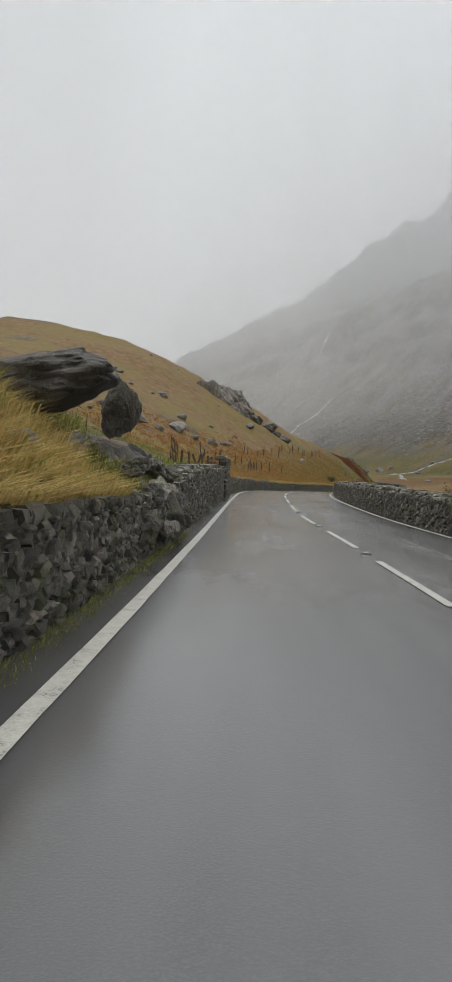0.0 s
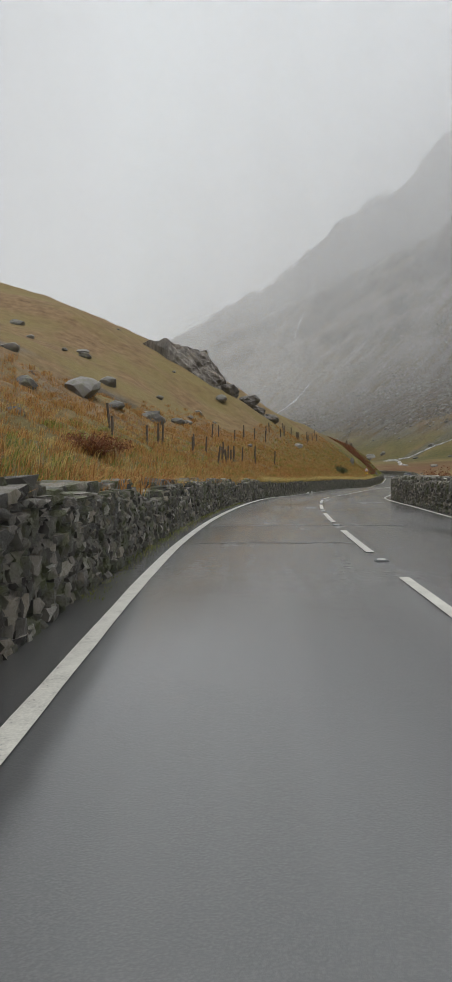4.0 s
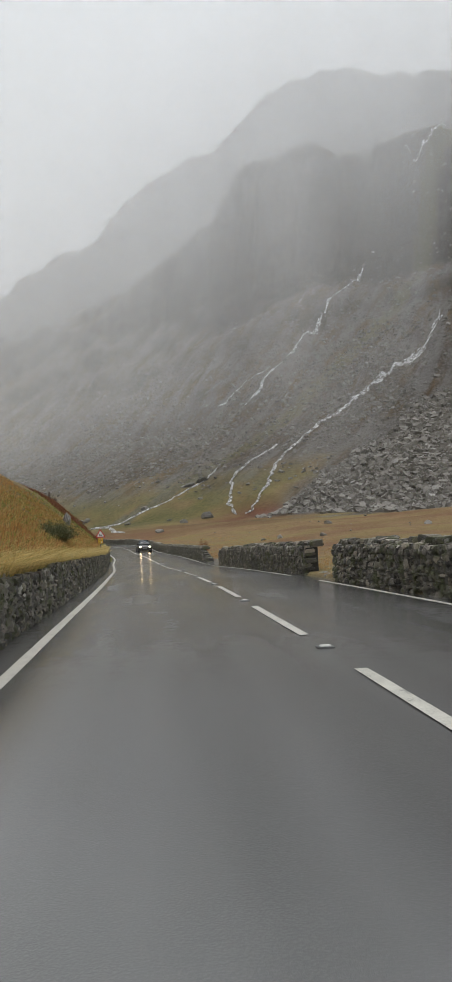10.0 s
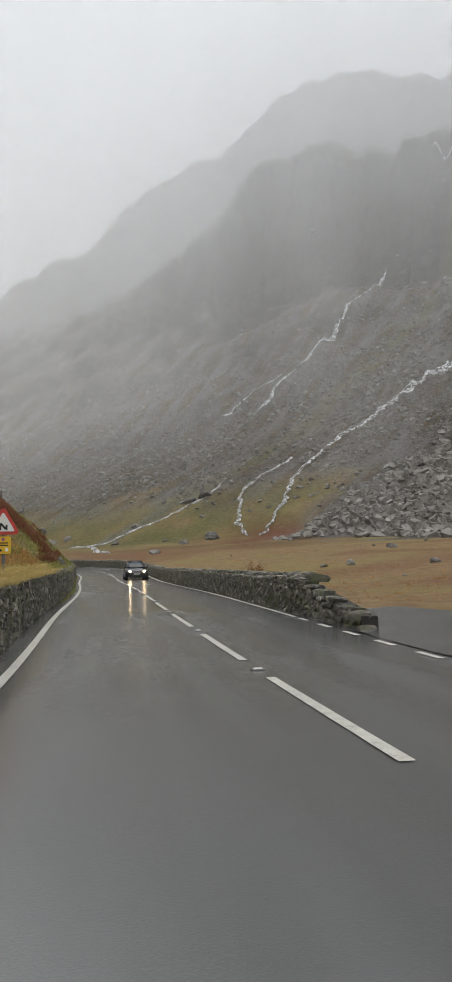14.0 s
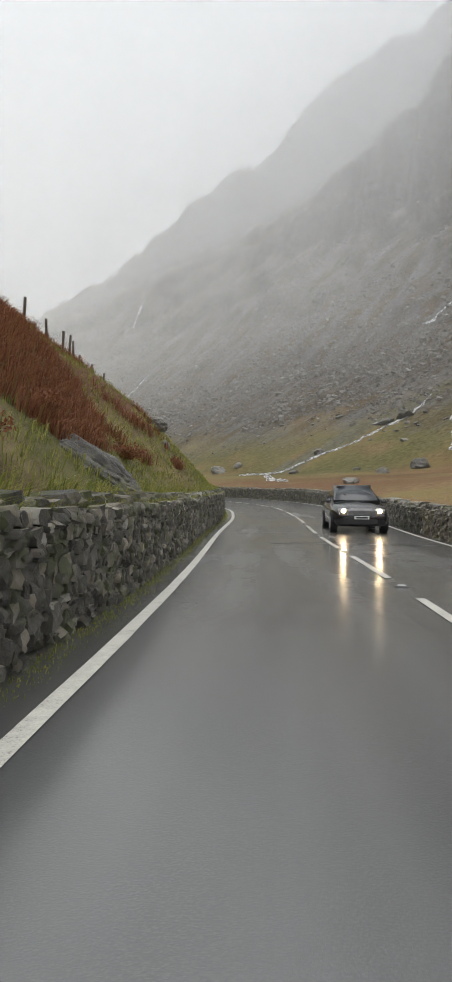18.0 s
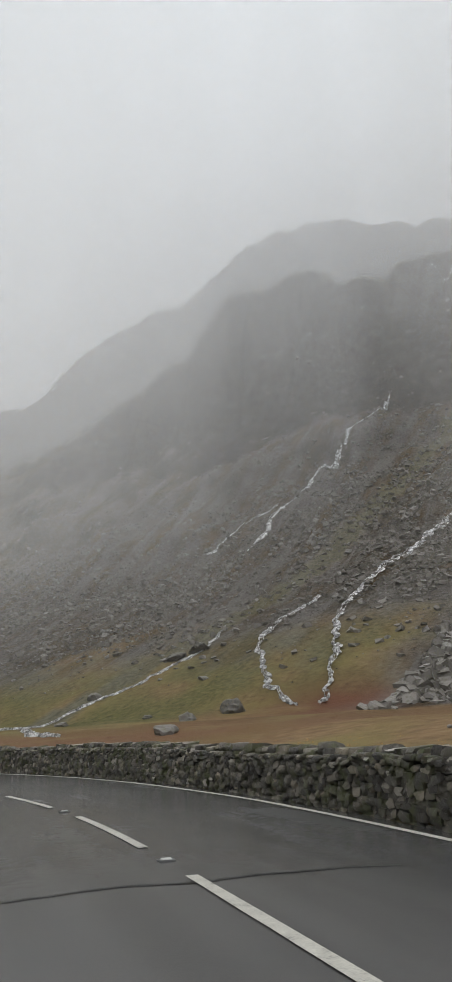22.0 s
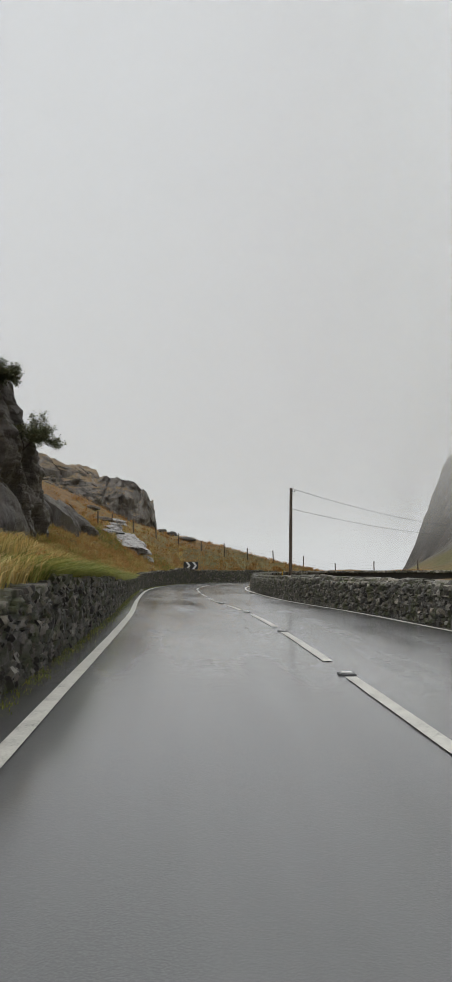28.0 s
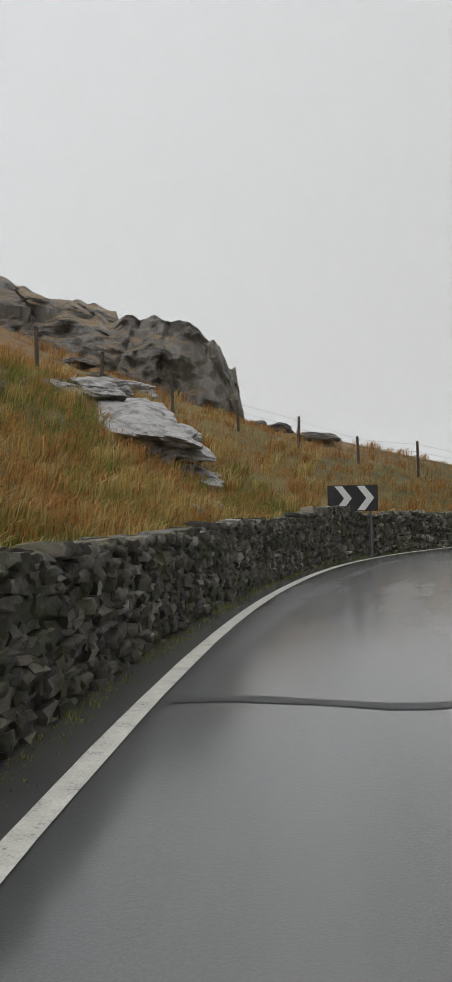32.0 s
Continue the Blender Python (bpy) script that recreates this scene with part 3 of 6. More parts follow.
def zones(x, y, z, s, d):
    u, v = uv(x, y)
    dl = -d - left_of(s) - WALL_L
    n1, n2 = fbm(x / 9, y / 9, 51, 4), fbm(x / 30, y / 30, 57, 3)
    left = (dl > 0) & (u < -50)
    # bare rock: scree and crag on the mountain, outcrops on the near hill
    rock = sstep(10, 46, u + 30 * n2 + 16 * n1 + 14 * sstep(60, 160, v)) * 0.9
    rock = np.maximum(rock, sstep(0.18, 0.34, n1 + 0.25 * n2) * sstep(10, 40, u) * 0.8)
    scree_fan = sstep(-12, 12, u + 26 * n1 + 10) * (1 - sstep(32, 44, v + 8 * n1))
    rock = np.maximum(rock, scree_fan * 0.95)
    rock = np.where(left, sstep(0.34, 0.45, n1) * sstep(5, 14, dl) * 0.7, rock)
    # fresh grass on the valley floor and on the roadside banks
    floor_g = sstep(-48, -22, u) * (1 - sstep(20, 50, u)) * (0.62 + 1.1 * n1) * sstep(20, 50, v + 20)
    bank = (1 - sstep(3, 9, dl)) * (0.35 + 1.2 * n1)
    bank = bank + sstep(95, 125, s) * (1 - sstep(205, 215, s)) * (0.35 + 0.8 * n1) * (1 - sstep(9, 16, dl))
    bank = bank + sstep(14, 18, s) * (1 - sstep(34, 48, s)) * 0.6 * (1 - sstep(8, 12, dl))
    bank = bank + sstep(240, 250, s) * (1 - sstep(288, 296, s)) * 0.45 * (1 - sstep(5, 9, dl))
    green = np.clip(np.where(left, bank, floor_g), 0, 0.95)
    fern = sstep(162, 170, s) * (1 - sstep(187, 197, s)) * sstep(1.8, 4.5, dl + 5 * n1) * 0.95
    fern = np.where(left, fern * (1 - sstep(12, 18, dl)), 0)
    patch = np.exp(-((u + 8) / 12) ** 2 - ((v - 40) / 14) ** 2)
    fern = np.where(left, fern, np.clip(1.8 * patch * (0.75 + n1), 0, 0.95) * (u < 10))
    fern = np.maximum(fern, np.where(left, 0, sstep(0.22, 0.4, n1) * sstep(0, 40, u) * 0.35))
    fern = np.maximum(fern, np.where((dl < 0) & (u < -20), sstep(-0.3, 0.3, n1 + 0.6 * n2) * 0.55 * sstep(7, 14, d), 0))
    verge = (dl < 0.06) & (d < right_of(s) + WALL_R + 0.1)
    rock, green, fern = np.where(verge, 0.45, rock), np.where(verge, 0.95, green), np.where(verge, 0, fern)
    return np.clip(rock, 0, 1), green, fern


us = np.concatenate([np.arange(-260, -200, 10), np.arange(-200, -20, 2.5), np.arange(-20, 262, 1.9), np.arange(262, 430, 14)])
vs = np.concatenate([np.arange(-300, -160, 10), np.arange(-160, 320, 1.9), np.arange(320, 600, 4.5), np.arange(600, 1520, 16)])
GU, GV = np.meshgrid(us, vs, indexing="ij")
GX, GY = BASE[0] + GU * UP[0] + GV * ALONG[0], BASE[1] + GU * UP[1] + GV * ALONG[1]
gs, gd = locate(GX, GY)
GZ = land(GX.ravel(), GY.ravel(), gs, gd)
gdl = -gd - left_of(gs) - WALL_L
close = (gs > -23) & (gs < S_END - 1) & (gdl < 24) & (gd < right_of(gs) + 9)
GZ = np.where(close, GZ - 0.3, GZ)
inner = (gs > -22) & (gs < S_END - 2) & (gdl < 21) & (gd < right_of(gs) + 7)
gfaces = grid_faces(len(us), len(vs))
gfaces = gfaces[~inner[gfaces].all(1)]
strip_s = np.arange(-24, S_END, 0.6)
strip_l = np.array([26, 23, 20.5, 18.5, 16.5, 15, 13.6, 12.3, 11, 10, 9, 8.2, 7.4, 6.7, 6, 5.4, 4.8, 4.2, 3.7, 3.2, 2.7, 2.3, 1.9, 1.5, 1.15, 0.85, 0.6, 0.4, 0.2, 0.1, -0.08, -0.16, -0.4, -0.8])
strip_r = np.array([-0.6, -0.1, 0.3, 0.5, 0.9, 1.4, 2, 2.8, 4, 6, 8, 10.5])
gverts, gparts, gsd, off = [np.stack([GX.ravel(), GY.ravel(), GZ], 1)], [gfaces], [(gs, gd)], GX.size
for offsets, side in ((strip_l, -1), (strip_r, 1)):
    ss, dd = np.meshgrid(strip_s, offsets, indexing="ij")
    dd = -(dd + left_of(ss) + WALL_L) if side < 0 else dd + right_of(ss)
    x, y = at(ss, dd)
    ss, dd = ss.ravel(), dd.ravel()
    z = land(x.ravel(), y.ravel(), ss, dd)
    verge = (dd > -left_of(ss) - WALL_L - 0.12) & (dd < right_of(ss) + WALL_R)
    z = np.where(verge, road_z(ss) + bank_z(ss, dd) - 0.02 + 0.05 * fbm(x.ravel() * 2, y.ravel() * 2, 71, 2) + np.where((dd < -left_of(ss) - 0.33) | (dd > right_of(ss) + 0.27), -0.06, -0.08), z)
    gverts.append(np.stack([x.ravel(), y.ravel(), z], 1))
    gparts.append(grid_faces(len(strip_s), len(offsets), off))
    gsd.append((ss, dd))
    off += len(ss)
gverts, gparts = np.concatenate(gverts), np.concatenate(gparts)
gall_s, gall_d = np.concatenate([a for a, _ in gsd]), np.concatenate([b for _, b in gsd])
ground_mesh = mesh("ground", gverts.tolist(), gparts.tolist(), M_GROUND, True)
zr_, zg_, zb_ = zones(gverts[:, 0], gverts[:, 1], gverts[:, 2], gall_s, gall_d)
attr = ground_mesh.color_attributes.new("zones", "FLOAT_COLOR", "POINT")
attr.data.foreach_set("color", np.stack([zr_, zg_, zb_, np.ones(len(zr_))], 1).ravel())
tagged(new("ground", ground_mesh), "tawny moorland hillside, grassy valley floor and grey scree slope", "ground", kind="structure")

rs_ = np.arange(-24, S_END, 0.8)
NX_ = 13
rv, ruv = [], []
for s in rs_:
    lo, hi = -(left_of(s) + WALL_L + 0.06), right_of(s) + WALL_R + 0.06
    for k in range(NX_):
        f = k / (NX_ - 1)
        jag = 0.05 * float(fbm(s * 1.3, k, 77, 2)) if k in (0, NX_ - 1) else 0
        d = lo * (1 - f) + hi * f + jag
        x, y = at(s, d)
        camber = 0.05 * (1 - (2 * f - 1) ** 2) - 0.03
        rv.append((float(x), float(y), float(road_z(s) + bank_z(s, d)) + camber * 0.5))
        ruv.append((d, s))
road_faces = grid_faces(len(rs_), NX_).tolist()
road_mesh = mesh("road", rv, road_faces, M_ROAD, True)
lane = road_mesh.uv_layers.new(name="lane")
lane.data.foreach_set("uv", [c for f in road_faces for i in f for c in ruv[i]])
road = tagged(new("road", road_mesh), "wet two-lane asphalt road winding along a mountain pass", "road", kind="structure")


def on_road(s, d, lift=0.008):
    f = (d + left_of(s) + WALL_L + 0.06) / (left_of(s) + right_of(s) + WALL_L + WALL_R + 0.12)
    return float(road_z(s) + bank_z(s, d)) + (0.05 * (1 - (2 * f - 1) ** 2) - 0.03) * 0.5 + lift


def ribbon(name, s0, s1, dfun, w, mat, step=0.5, seed=0):
    ss = np.append(np.arange(s0, s1 - 0.05, step), s1)
    vv = []
    for s in ss:
        for k in (-0.5, 0, 0.5):
            d = dfun(s) + k * w * (1 + 0.12 * float(fbm(s * 2.3, k, 91 + seed, 2)))
            x, y = at(s, d)
            vv.append((float(x), float(y), on_road(s, d)))
    return mesh(name, vv, grid_faces(len(ss), 3).tolist(), mat)


tagged(new("edge_line", ribbon("edge_line", -24, S_END - 1, lambda s: -left_of(s), 0.135, M_LINE)), "worn white edge line on wet asphalt", "road line", kind="structure")
for a, b in ((-24, 106.2), (109.8, 131.0), (140.4, S_END - 1)):
    tagged(new("edge_line", ribbon("edge_line", a, b, lambda s: right_of(s), 0.115, M_LINE, seed=3)), "worn white edge line on wet asphalt", "road line", kind="structure")
av = []
for s in np.arange(130.6, 141.2, 0.4):
    deep = 2.6 + 1.2 * math.sin((s - 130.6) / 10.4 * math.pi)
    for f in (0, 0.33, 0.66, 1):
        d = right_of(s) + 0.2 + deep * f
        x, y = at(s, d)
        av.append((float(x), float(y), float(road_z(s)) + 0.13 * f + 0.002 + 0.03 * float(fbm(x, y, 3, 2))))
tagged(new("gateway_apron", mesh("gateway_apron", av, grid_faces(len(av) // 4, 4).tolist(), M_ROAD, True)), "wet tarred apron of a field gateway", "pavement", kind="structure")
MARK_K = [-6, -2, 0, 1, 5, 7, 10, 13, 16, 18, 19, 24, 27, 28, 31, 34, 35, 37, 40, 43, 47]
MARK_S = [-11, 13.5, 26.6, 33, 58.9, 71.1, 89.3, 108.1, 127, 138.4, 144.3, 175.2, 191.8, 197.7, 215.7, 233.7, 239.6, 250, 268.5, 287, 311]
for k in range(-6, 47):
    s = float(np.interp(k, MARK_K, MARK_S))
    if s + 5.5 < S_END:
        tagged(new("centre_mark", ribbon("centre_mark", s, s + 4.0, lambda q: 0, 0.115, M_LINE, seed=k)), "worn white centre mark on the wet road", "road line", "centre marks of the road", "structure")
for k in range(5):
    s = 132.2 + k * 1.75
    tagged(new("junction_mark", ribbon("junction_mark", s, s + 0.8, lambda q: right_of(q), 0.12, M_LINE, seed=k)), "short white mark across the field gateway", "road line", "marks across the gateway", "structure")


# tar joints across the road and old patches along it
def seam(s, d0, d1, w, seed):
    vv = []
    for k in range(25):
        d = d0 + (d1 - d0) * k / 24
        wob = 0.25 * float(fbm(d * 1.1, 2, seed, 3))
        for e in (-0.5, 0.5):
            ss = s + wob + e * w * (1 + 0.6 * float(fbm(d * 3, e, seed + 5, 2)))
            x, y = at(ss, d)
            vv.append((float(x), float(y), on_road(ss, d, 0.005)))
    return mesh("tar_joint", vv, grid_faces(25, 2).tolist(), M_TAR)


for i, (s, d0, d1, w) in enumerate(((30.7, -2.7, 2.9, 0.07), (47.5, -2.6, 0.1, 0.05), (176.5, -1.6, 2.6, 0.08), (181, -2.7, 0.2, 0.05), (195.5, -2.4, 1.8, 0.06), (269.6, -2.75, 0.3, 0.16), (284, -2.7, 2.7, 0.14), (51.5, -2.6, 1.4, 0.06))):
    tagged(new("tar_joint", seam(s, d0, d1, w, 30 + i)), "dark tar joint running across the wet road", "road joint", kind="structure")


def part(name, me, parent, label="", m=None):
    """A mesh as one part under its thing."""
    ob = new(name, me)
    ob.parent = parent
    if m is not None:
        ob.matrix_basis = m
    return tagged(ob, label)


def finish(bm, name, mat, smooth=False):
    me = bpy.data.meshes.new(name)
    bm.to_mesh(me)
    bm.free()
    me.materials.append(mat)
    if smooth:
        me.polygons.foreach_set("use_smooth", [True] * len(me.polygons))
    return me


def box(name, size, mat, bevel=0.01, jitter=0.0, seed=0):
    bm = bmesh.new()
    bmesh.ops.create_cube(bm, size=1, matrix=Matrix.Diagonal((*size, 1)))
    if bevel:
        bmesh.ops.bevel(bm, geom=bm.edges[:], offset=bevel, segments=2, affect="EDGES")
    if jitter:
        r = random.Random(seed)
        for v in bm.verts:
            v.co += Vector([r.uniform(-jitter, jitter) for _ in range(3)])
    return finish(bm, name, mat)


def cyl(name, r0, r1, h, mat, seg=12, wob=0.0, seed=0):
    bm = bmesh.new()
    r, rings = random.Random(seed), 5
    for i in range(rings):
        z, rad = h * i / (rings - 1), r0 + (r1 - r0) * i / (rings - 1)
        ox, oy = r.uniform(-wob, wob), r.uniform(-wob, wob)
        ring = [bm.verts.new((ox + rad * math.cos(2 * math.pi * k / seg), oy + rad * math.sin(2 * math.pi * k / seg), z)) for k in range(seg)]
        if i:
            for k in range(seg):
                bm.faces.new((old[k], old[(k + 1) % seg], ring[(k + 1) % seg], ring[k]))
        else:
            bm.faces.new(ring[::-1])
        old = ring
    bm.faces.new(old)
    return finish(bm, name, mat)


# cat's-eye studs in the gaps between the marks
stud_base, stud_top = box("stud_frame", (0.17, 0.15, 0.02), M_STEEL, 0.005), box("stud_lens", (0.11, 0.06, 0.022), M_STUD, 0.006)
for k in range(-6, 47):
    s = float(np.interp(k, MARK_K, MARK_S)) - 1.0
    if -20 < s < S_END - 6:
        x, y = at(s, 0.0)
        st = tagged(new("road_stud"), "white reflecting stud set in the wet road", "road stud", "studs along the centre line")
        yaw = math.degrees(math.atan2(-np.interp(s, RS, TX), np.interp(s, RS, TY)))
        st.matrix_world = pose(float(x), float(y), on_road(s, 0, 0.006), 0, 0, yaw)
        part("frame", stud_base, st)
        part("lens", stud_top, st, "white glass lens", pose(0, 0, 0.012))


# ---------------------------------------------------------------- rocks
def rock_mesh(name, size, mat, seed, detail=3, cuts=7, rough=0.16):
    bm = bmesh.new()
    bmesh.ops.create_icosphere(bm, subdivisions=detail, radius=1.0)
    r = random.Random(seed)
    planes = []
    for _ in range(cuts):
        nrm = Vector((r.gauss(0, 1), r.gauss(0, 1), r.gauss(0, 0.8))).normalized()
        planes.append((nrm, r.uniform(0.55, 0.85)))
    o = Vector((r.uniform(0, 50), r.uniform(0, 50), r.uniform(0, 50)))
    for v in bm.verts:
        for nrm, k in planes:
            e = v.co.dot(nrm) - k
            if e > 0:
                v.co -= nrm * e * 0.92
        v.co += v.co.normalized() * rough * (noise.noise(v.co * 2.2 + o) + 0.5 * noise.noise(v.co * 5 + o) + 0.3 * noise.noise(v.co * 11 + o))
        v.co = Vector((v.co.x * size[0], v.co.y * size[1], v.co.z * size[2]))
    return finish(bm, name, mat)


def gz(x, y):
    return float(land(np.array([x]), np.array([y]))[0])


def rock(name, x, y, size, label, seed, rot=(0, 0, 0), sink=0.3, mat=None, category="rock", group="", cuts=7, rough=0.16, detail=3, z=None):
    ob = new(name, rock_mesh(name, size, mat or M_ROCK, seed, detail, cuts, rough))
    zz = gz(x, y) if z is None else z
    ob.matrix_world = pose(x, y, zz + size[2] * (1 - sink) - size[2] * 0.35, *rot)
    return tagged(ob, label, category, group)


# wide dark boulders above the wall at the start of the drive
rock("boulder", -2.35, 10.6, (1.75, 1.3, 0.5), "great dark flat-topped boulder lying in grass above the wall", 5, (4, -12, 18), 0.25, M_CRAG, "boulder", detail=5, cuts=10, z=2.2)
rock("boulder", -1.2, 13.2, (0.32, 0.34, 0.6), "dark angular boulder beside the great flat one", 8, (0, 8, 30), 0.3, M_CRAG, "boulder", detail=5, z=2.05)
rock("boulder", -1.5, 9.7, (0.19, 0.17, 0.2), "small square grey stone in the grass of the bank", 9, (0, 0, 20), 0.3, detail=4, z=1.42)
rock("boulder", -1.75, 7.9, (0.26, 0.22, 0.15), "low grey stone half sunk in the grassy bank", 10, (0, 10, 60), 0.35, detail=4, z=1.4)
# stones strewn over the tawny hillside
HILL_ROCKS = [(-5.4, 64, 2.3, 0.75), (-7.4, 89, 0.75, 0.5), (-7.1, 61, 0.7, 0.4), (-10, 67.4, 0.9, 0.45), (-0.9, 93.4, 0.9, 0.55), (0.6, 78, 0.7, 0.35),
              (-4, 103.4, 1.0, 0.3), (-10.4, 107, 0.9, 0.4), (-18, 101, 1.6, 0.7), (-2.7, 69, 0.6, 0.4), (5.1, 92.6, 0.6, 0.3), (-14, 100.5, 0.9, 0.4),
              (2.5, 84, 1.3, 0.55), (-1.2, 77, 1.6, 0.75), (9.2, 112.3, 0.9, 0.5), (14.9, 135, 1.2, 0.6), (-3.6, 102, 0.7, 0.3), (3.0, 99, 0.5, 0.3), (6.5, 104, 0.6, 0.35)]
for i, (x, y, a, b) in enumerate(HILL_ROCKS):
    rock("hillside_rock", x, y, (a, a * 0.75, b), "lichen-grey rock half sunk in tawny hill grass", 20 + i, (0, 8, 47 * i), 0.4, None, "rock", "rocks strewn over the hillside", detail=2)
# the rocky nose of the spur
for i, (x, y, sx, sy, sz, lean) in enumerate([(10.6, 117.2, 1.2, 1.1, 0.9, 12),
                                          (12.8, 120.4, 1.9, 1.3, 1.1, -8), (14.4, 123.5, 1.6, 1.1, 0.8, 6), (16.5, 128.5, 1.6, 1.2, 0.8, 3)]):
    rock("outcrop", x, y, (sx, sy, sz), "grey crag standing out of the brown hillside", 60 + i, (lean, lean * 0.6, 35 * i), 0.45, M_CRAG, "rock outcrop", "crags on the spur", 9, 0.2, 4)
# stones strewn at random higher up
r_h = random.Random(12)
for i in range(46):
    s_ = r_h.uniform(44, 124)
    x, y = at(s_, -(left_of(s_) + WALL_L + 5 + 42 * r_h.random() ** 1.3))
    a = 0.25 + 0.75 * r_h.random() ** 2
    rock("hillside_rock", float(x), float(y), (a, a * 0.75, a * 0.5), "lichen-grey rock half sunk in tawny hill grass", 200 + i, (0, 8, 47 * i), 0.4, None, "rock", "rocks strewn over the hillside", detail=2)
# bare rock that takes the place of the wall for a few metres
def road_point(s_, d_, z_):
    x, y = at(s_, d_)
    return (float(x), float(y), float(road_z(s_)) + z_)


ROCK_FOOT = [(9.4, -3.75), (10.8, -3.5), (12.2, -3.55), (13.6, -3.45), (14.8, -3.6), (15.4, -3.9)]
ROCK_HEAD = [(9.4, -4.3, 0.8), (10.8, -4.3, 1.15), (12.2, -4.3, 1.4), (13.6, -4.2, 1.45), (14.8, -4.1, 1.4), (15.4, -4.2, 1.2)]
BARE_ROCK = ([road_point(a, b, -0.1) for a, b in ROCK_FOOT], [road_point(*p) for p in ROCK_HEAD])
# boulders on the bracken bank
rock("boulder", 45.2, 185.8, (0.6, 0.45, 0.34), "grey boulder jutting from the bracken bank", 81, (6, 10, 20), 0.2, None, "boulder", detail=5, z=3.6)
rock("boulder", 44.6, 181.0, (0.35, 0.3, 0.25), "small grey boulder in the steep grass bank", 82, (0, 10, 70), 0.3, None, "boulder", detail=3, z=2.3)
rock("slab_rock", 40.1, 163.9, (1.25, 0.6, 0.45), "long dark slab of rock bedded in the bank", 83, (14, 26, 20), 0.35, None, "rock", detail=5, z=0.66)
rock("standing_stone", 30.6, 142.0, (0.3, 0.28, 0.75), "narrow upright stone on the crest of the bank", 84, (0, 4, 10), 0.25, None, "rock", detail=3)
# boulders of the valley floor
for i, (x, y, a, b) in enumerate([(104.4, 264.4, 1.9, 1.3), (119.5, 297.5, 3.0, 1.2), (116, 299.5, 2.6, 0.8), (76, 231, 1.2, 0.7), (101, 300.5, 1.8, 0.9), (84, 320, 2.4, 1.5), (79, 326, 3.0, 1.7), (88, 318, 1.5, 1.0),
                                  (66, 334, 3.4, 2.0), (60, 338, 2.6, 1.5), (96, 262, 1.5, 0.9), (112, 284, 1.0, 0.5), (113.5, 246, 1.3, 0.6), (118, 231, 1.1, 0.6), (92, 292, 1.2, 0.6), (99, 278, 0.9, 0.4)]):
    rock("valley_boulder", x, y, (a, a * 0.7, b), "pale grey boulder on the grassy valley floor", 100 + i, (0, 10, 61 * i), 0.35, None, "boulder", "boulders on the valley floor", 7, 0.18, 3)
# stones strewn over the rough field between the road and the brook
r_v = random.Random(31)
for i in range(70):
    s_ = r_v.uniform(70, 215)
    x, y = at(s_, right_of(s_) + 5 + 45 * r_v.random() ** 1.2)
    a = 0.18 + 0.6 * r_v.random() ** 2.5
    rock("field_stone", float(x), float(y), (a, a * 0.75, a * 0.55), "lichen-grey stone lying in rough orange grass", 600 + i, (0, 8, 47 * i), 0.35, None, "stone", "stones strewn over the field", detail=2)
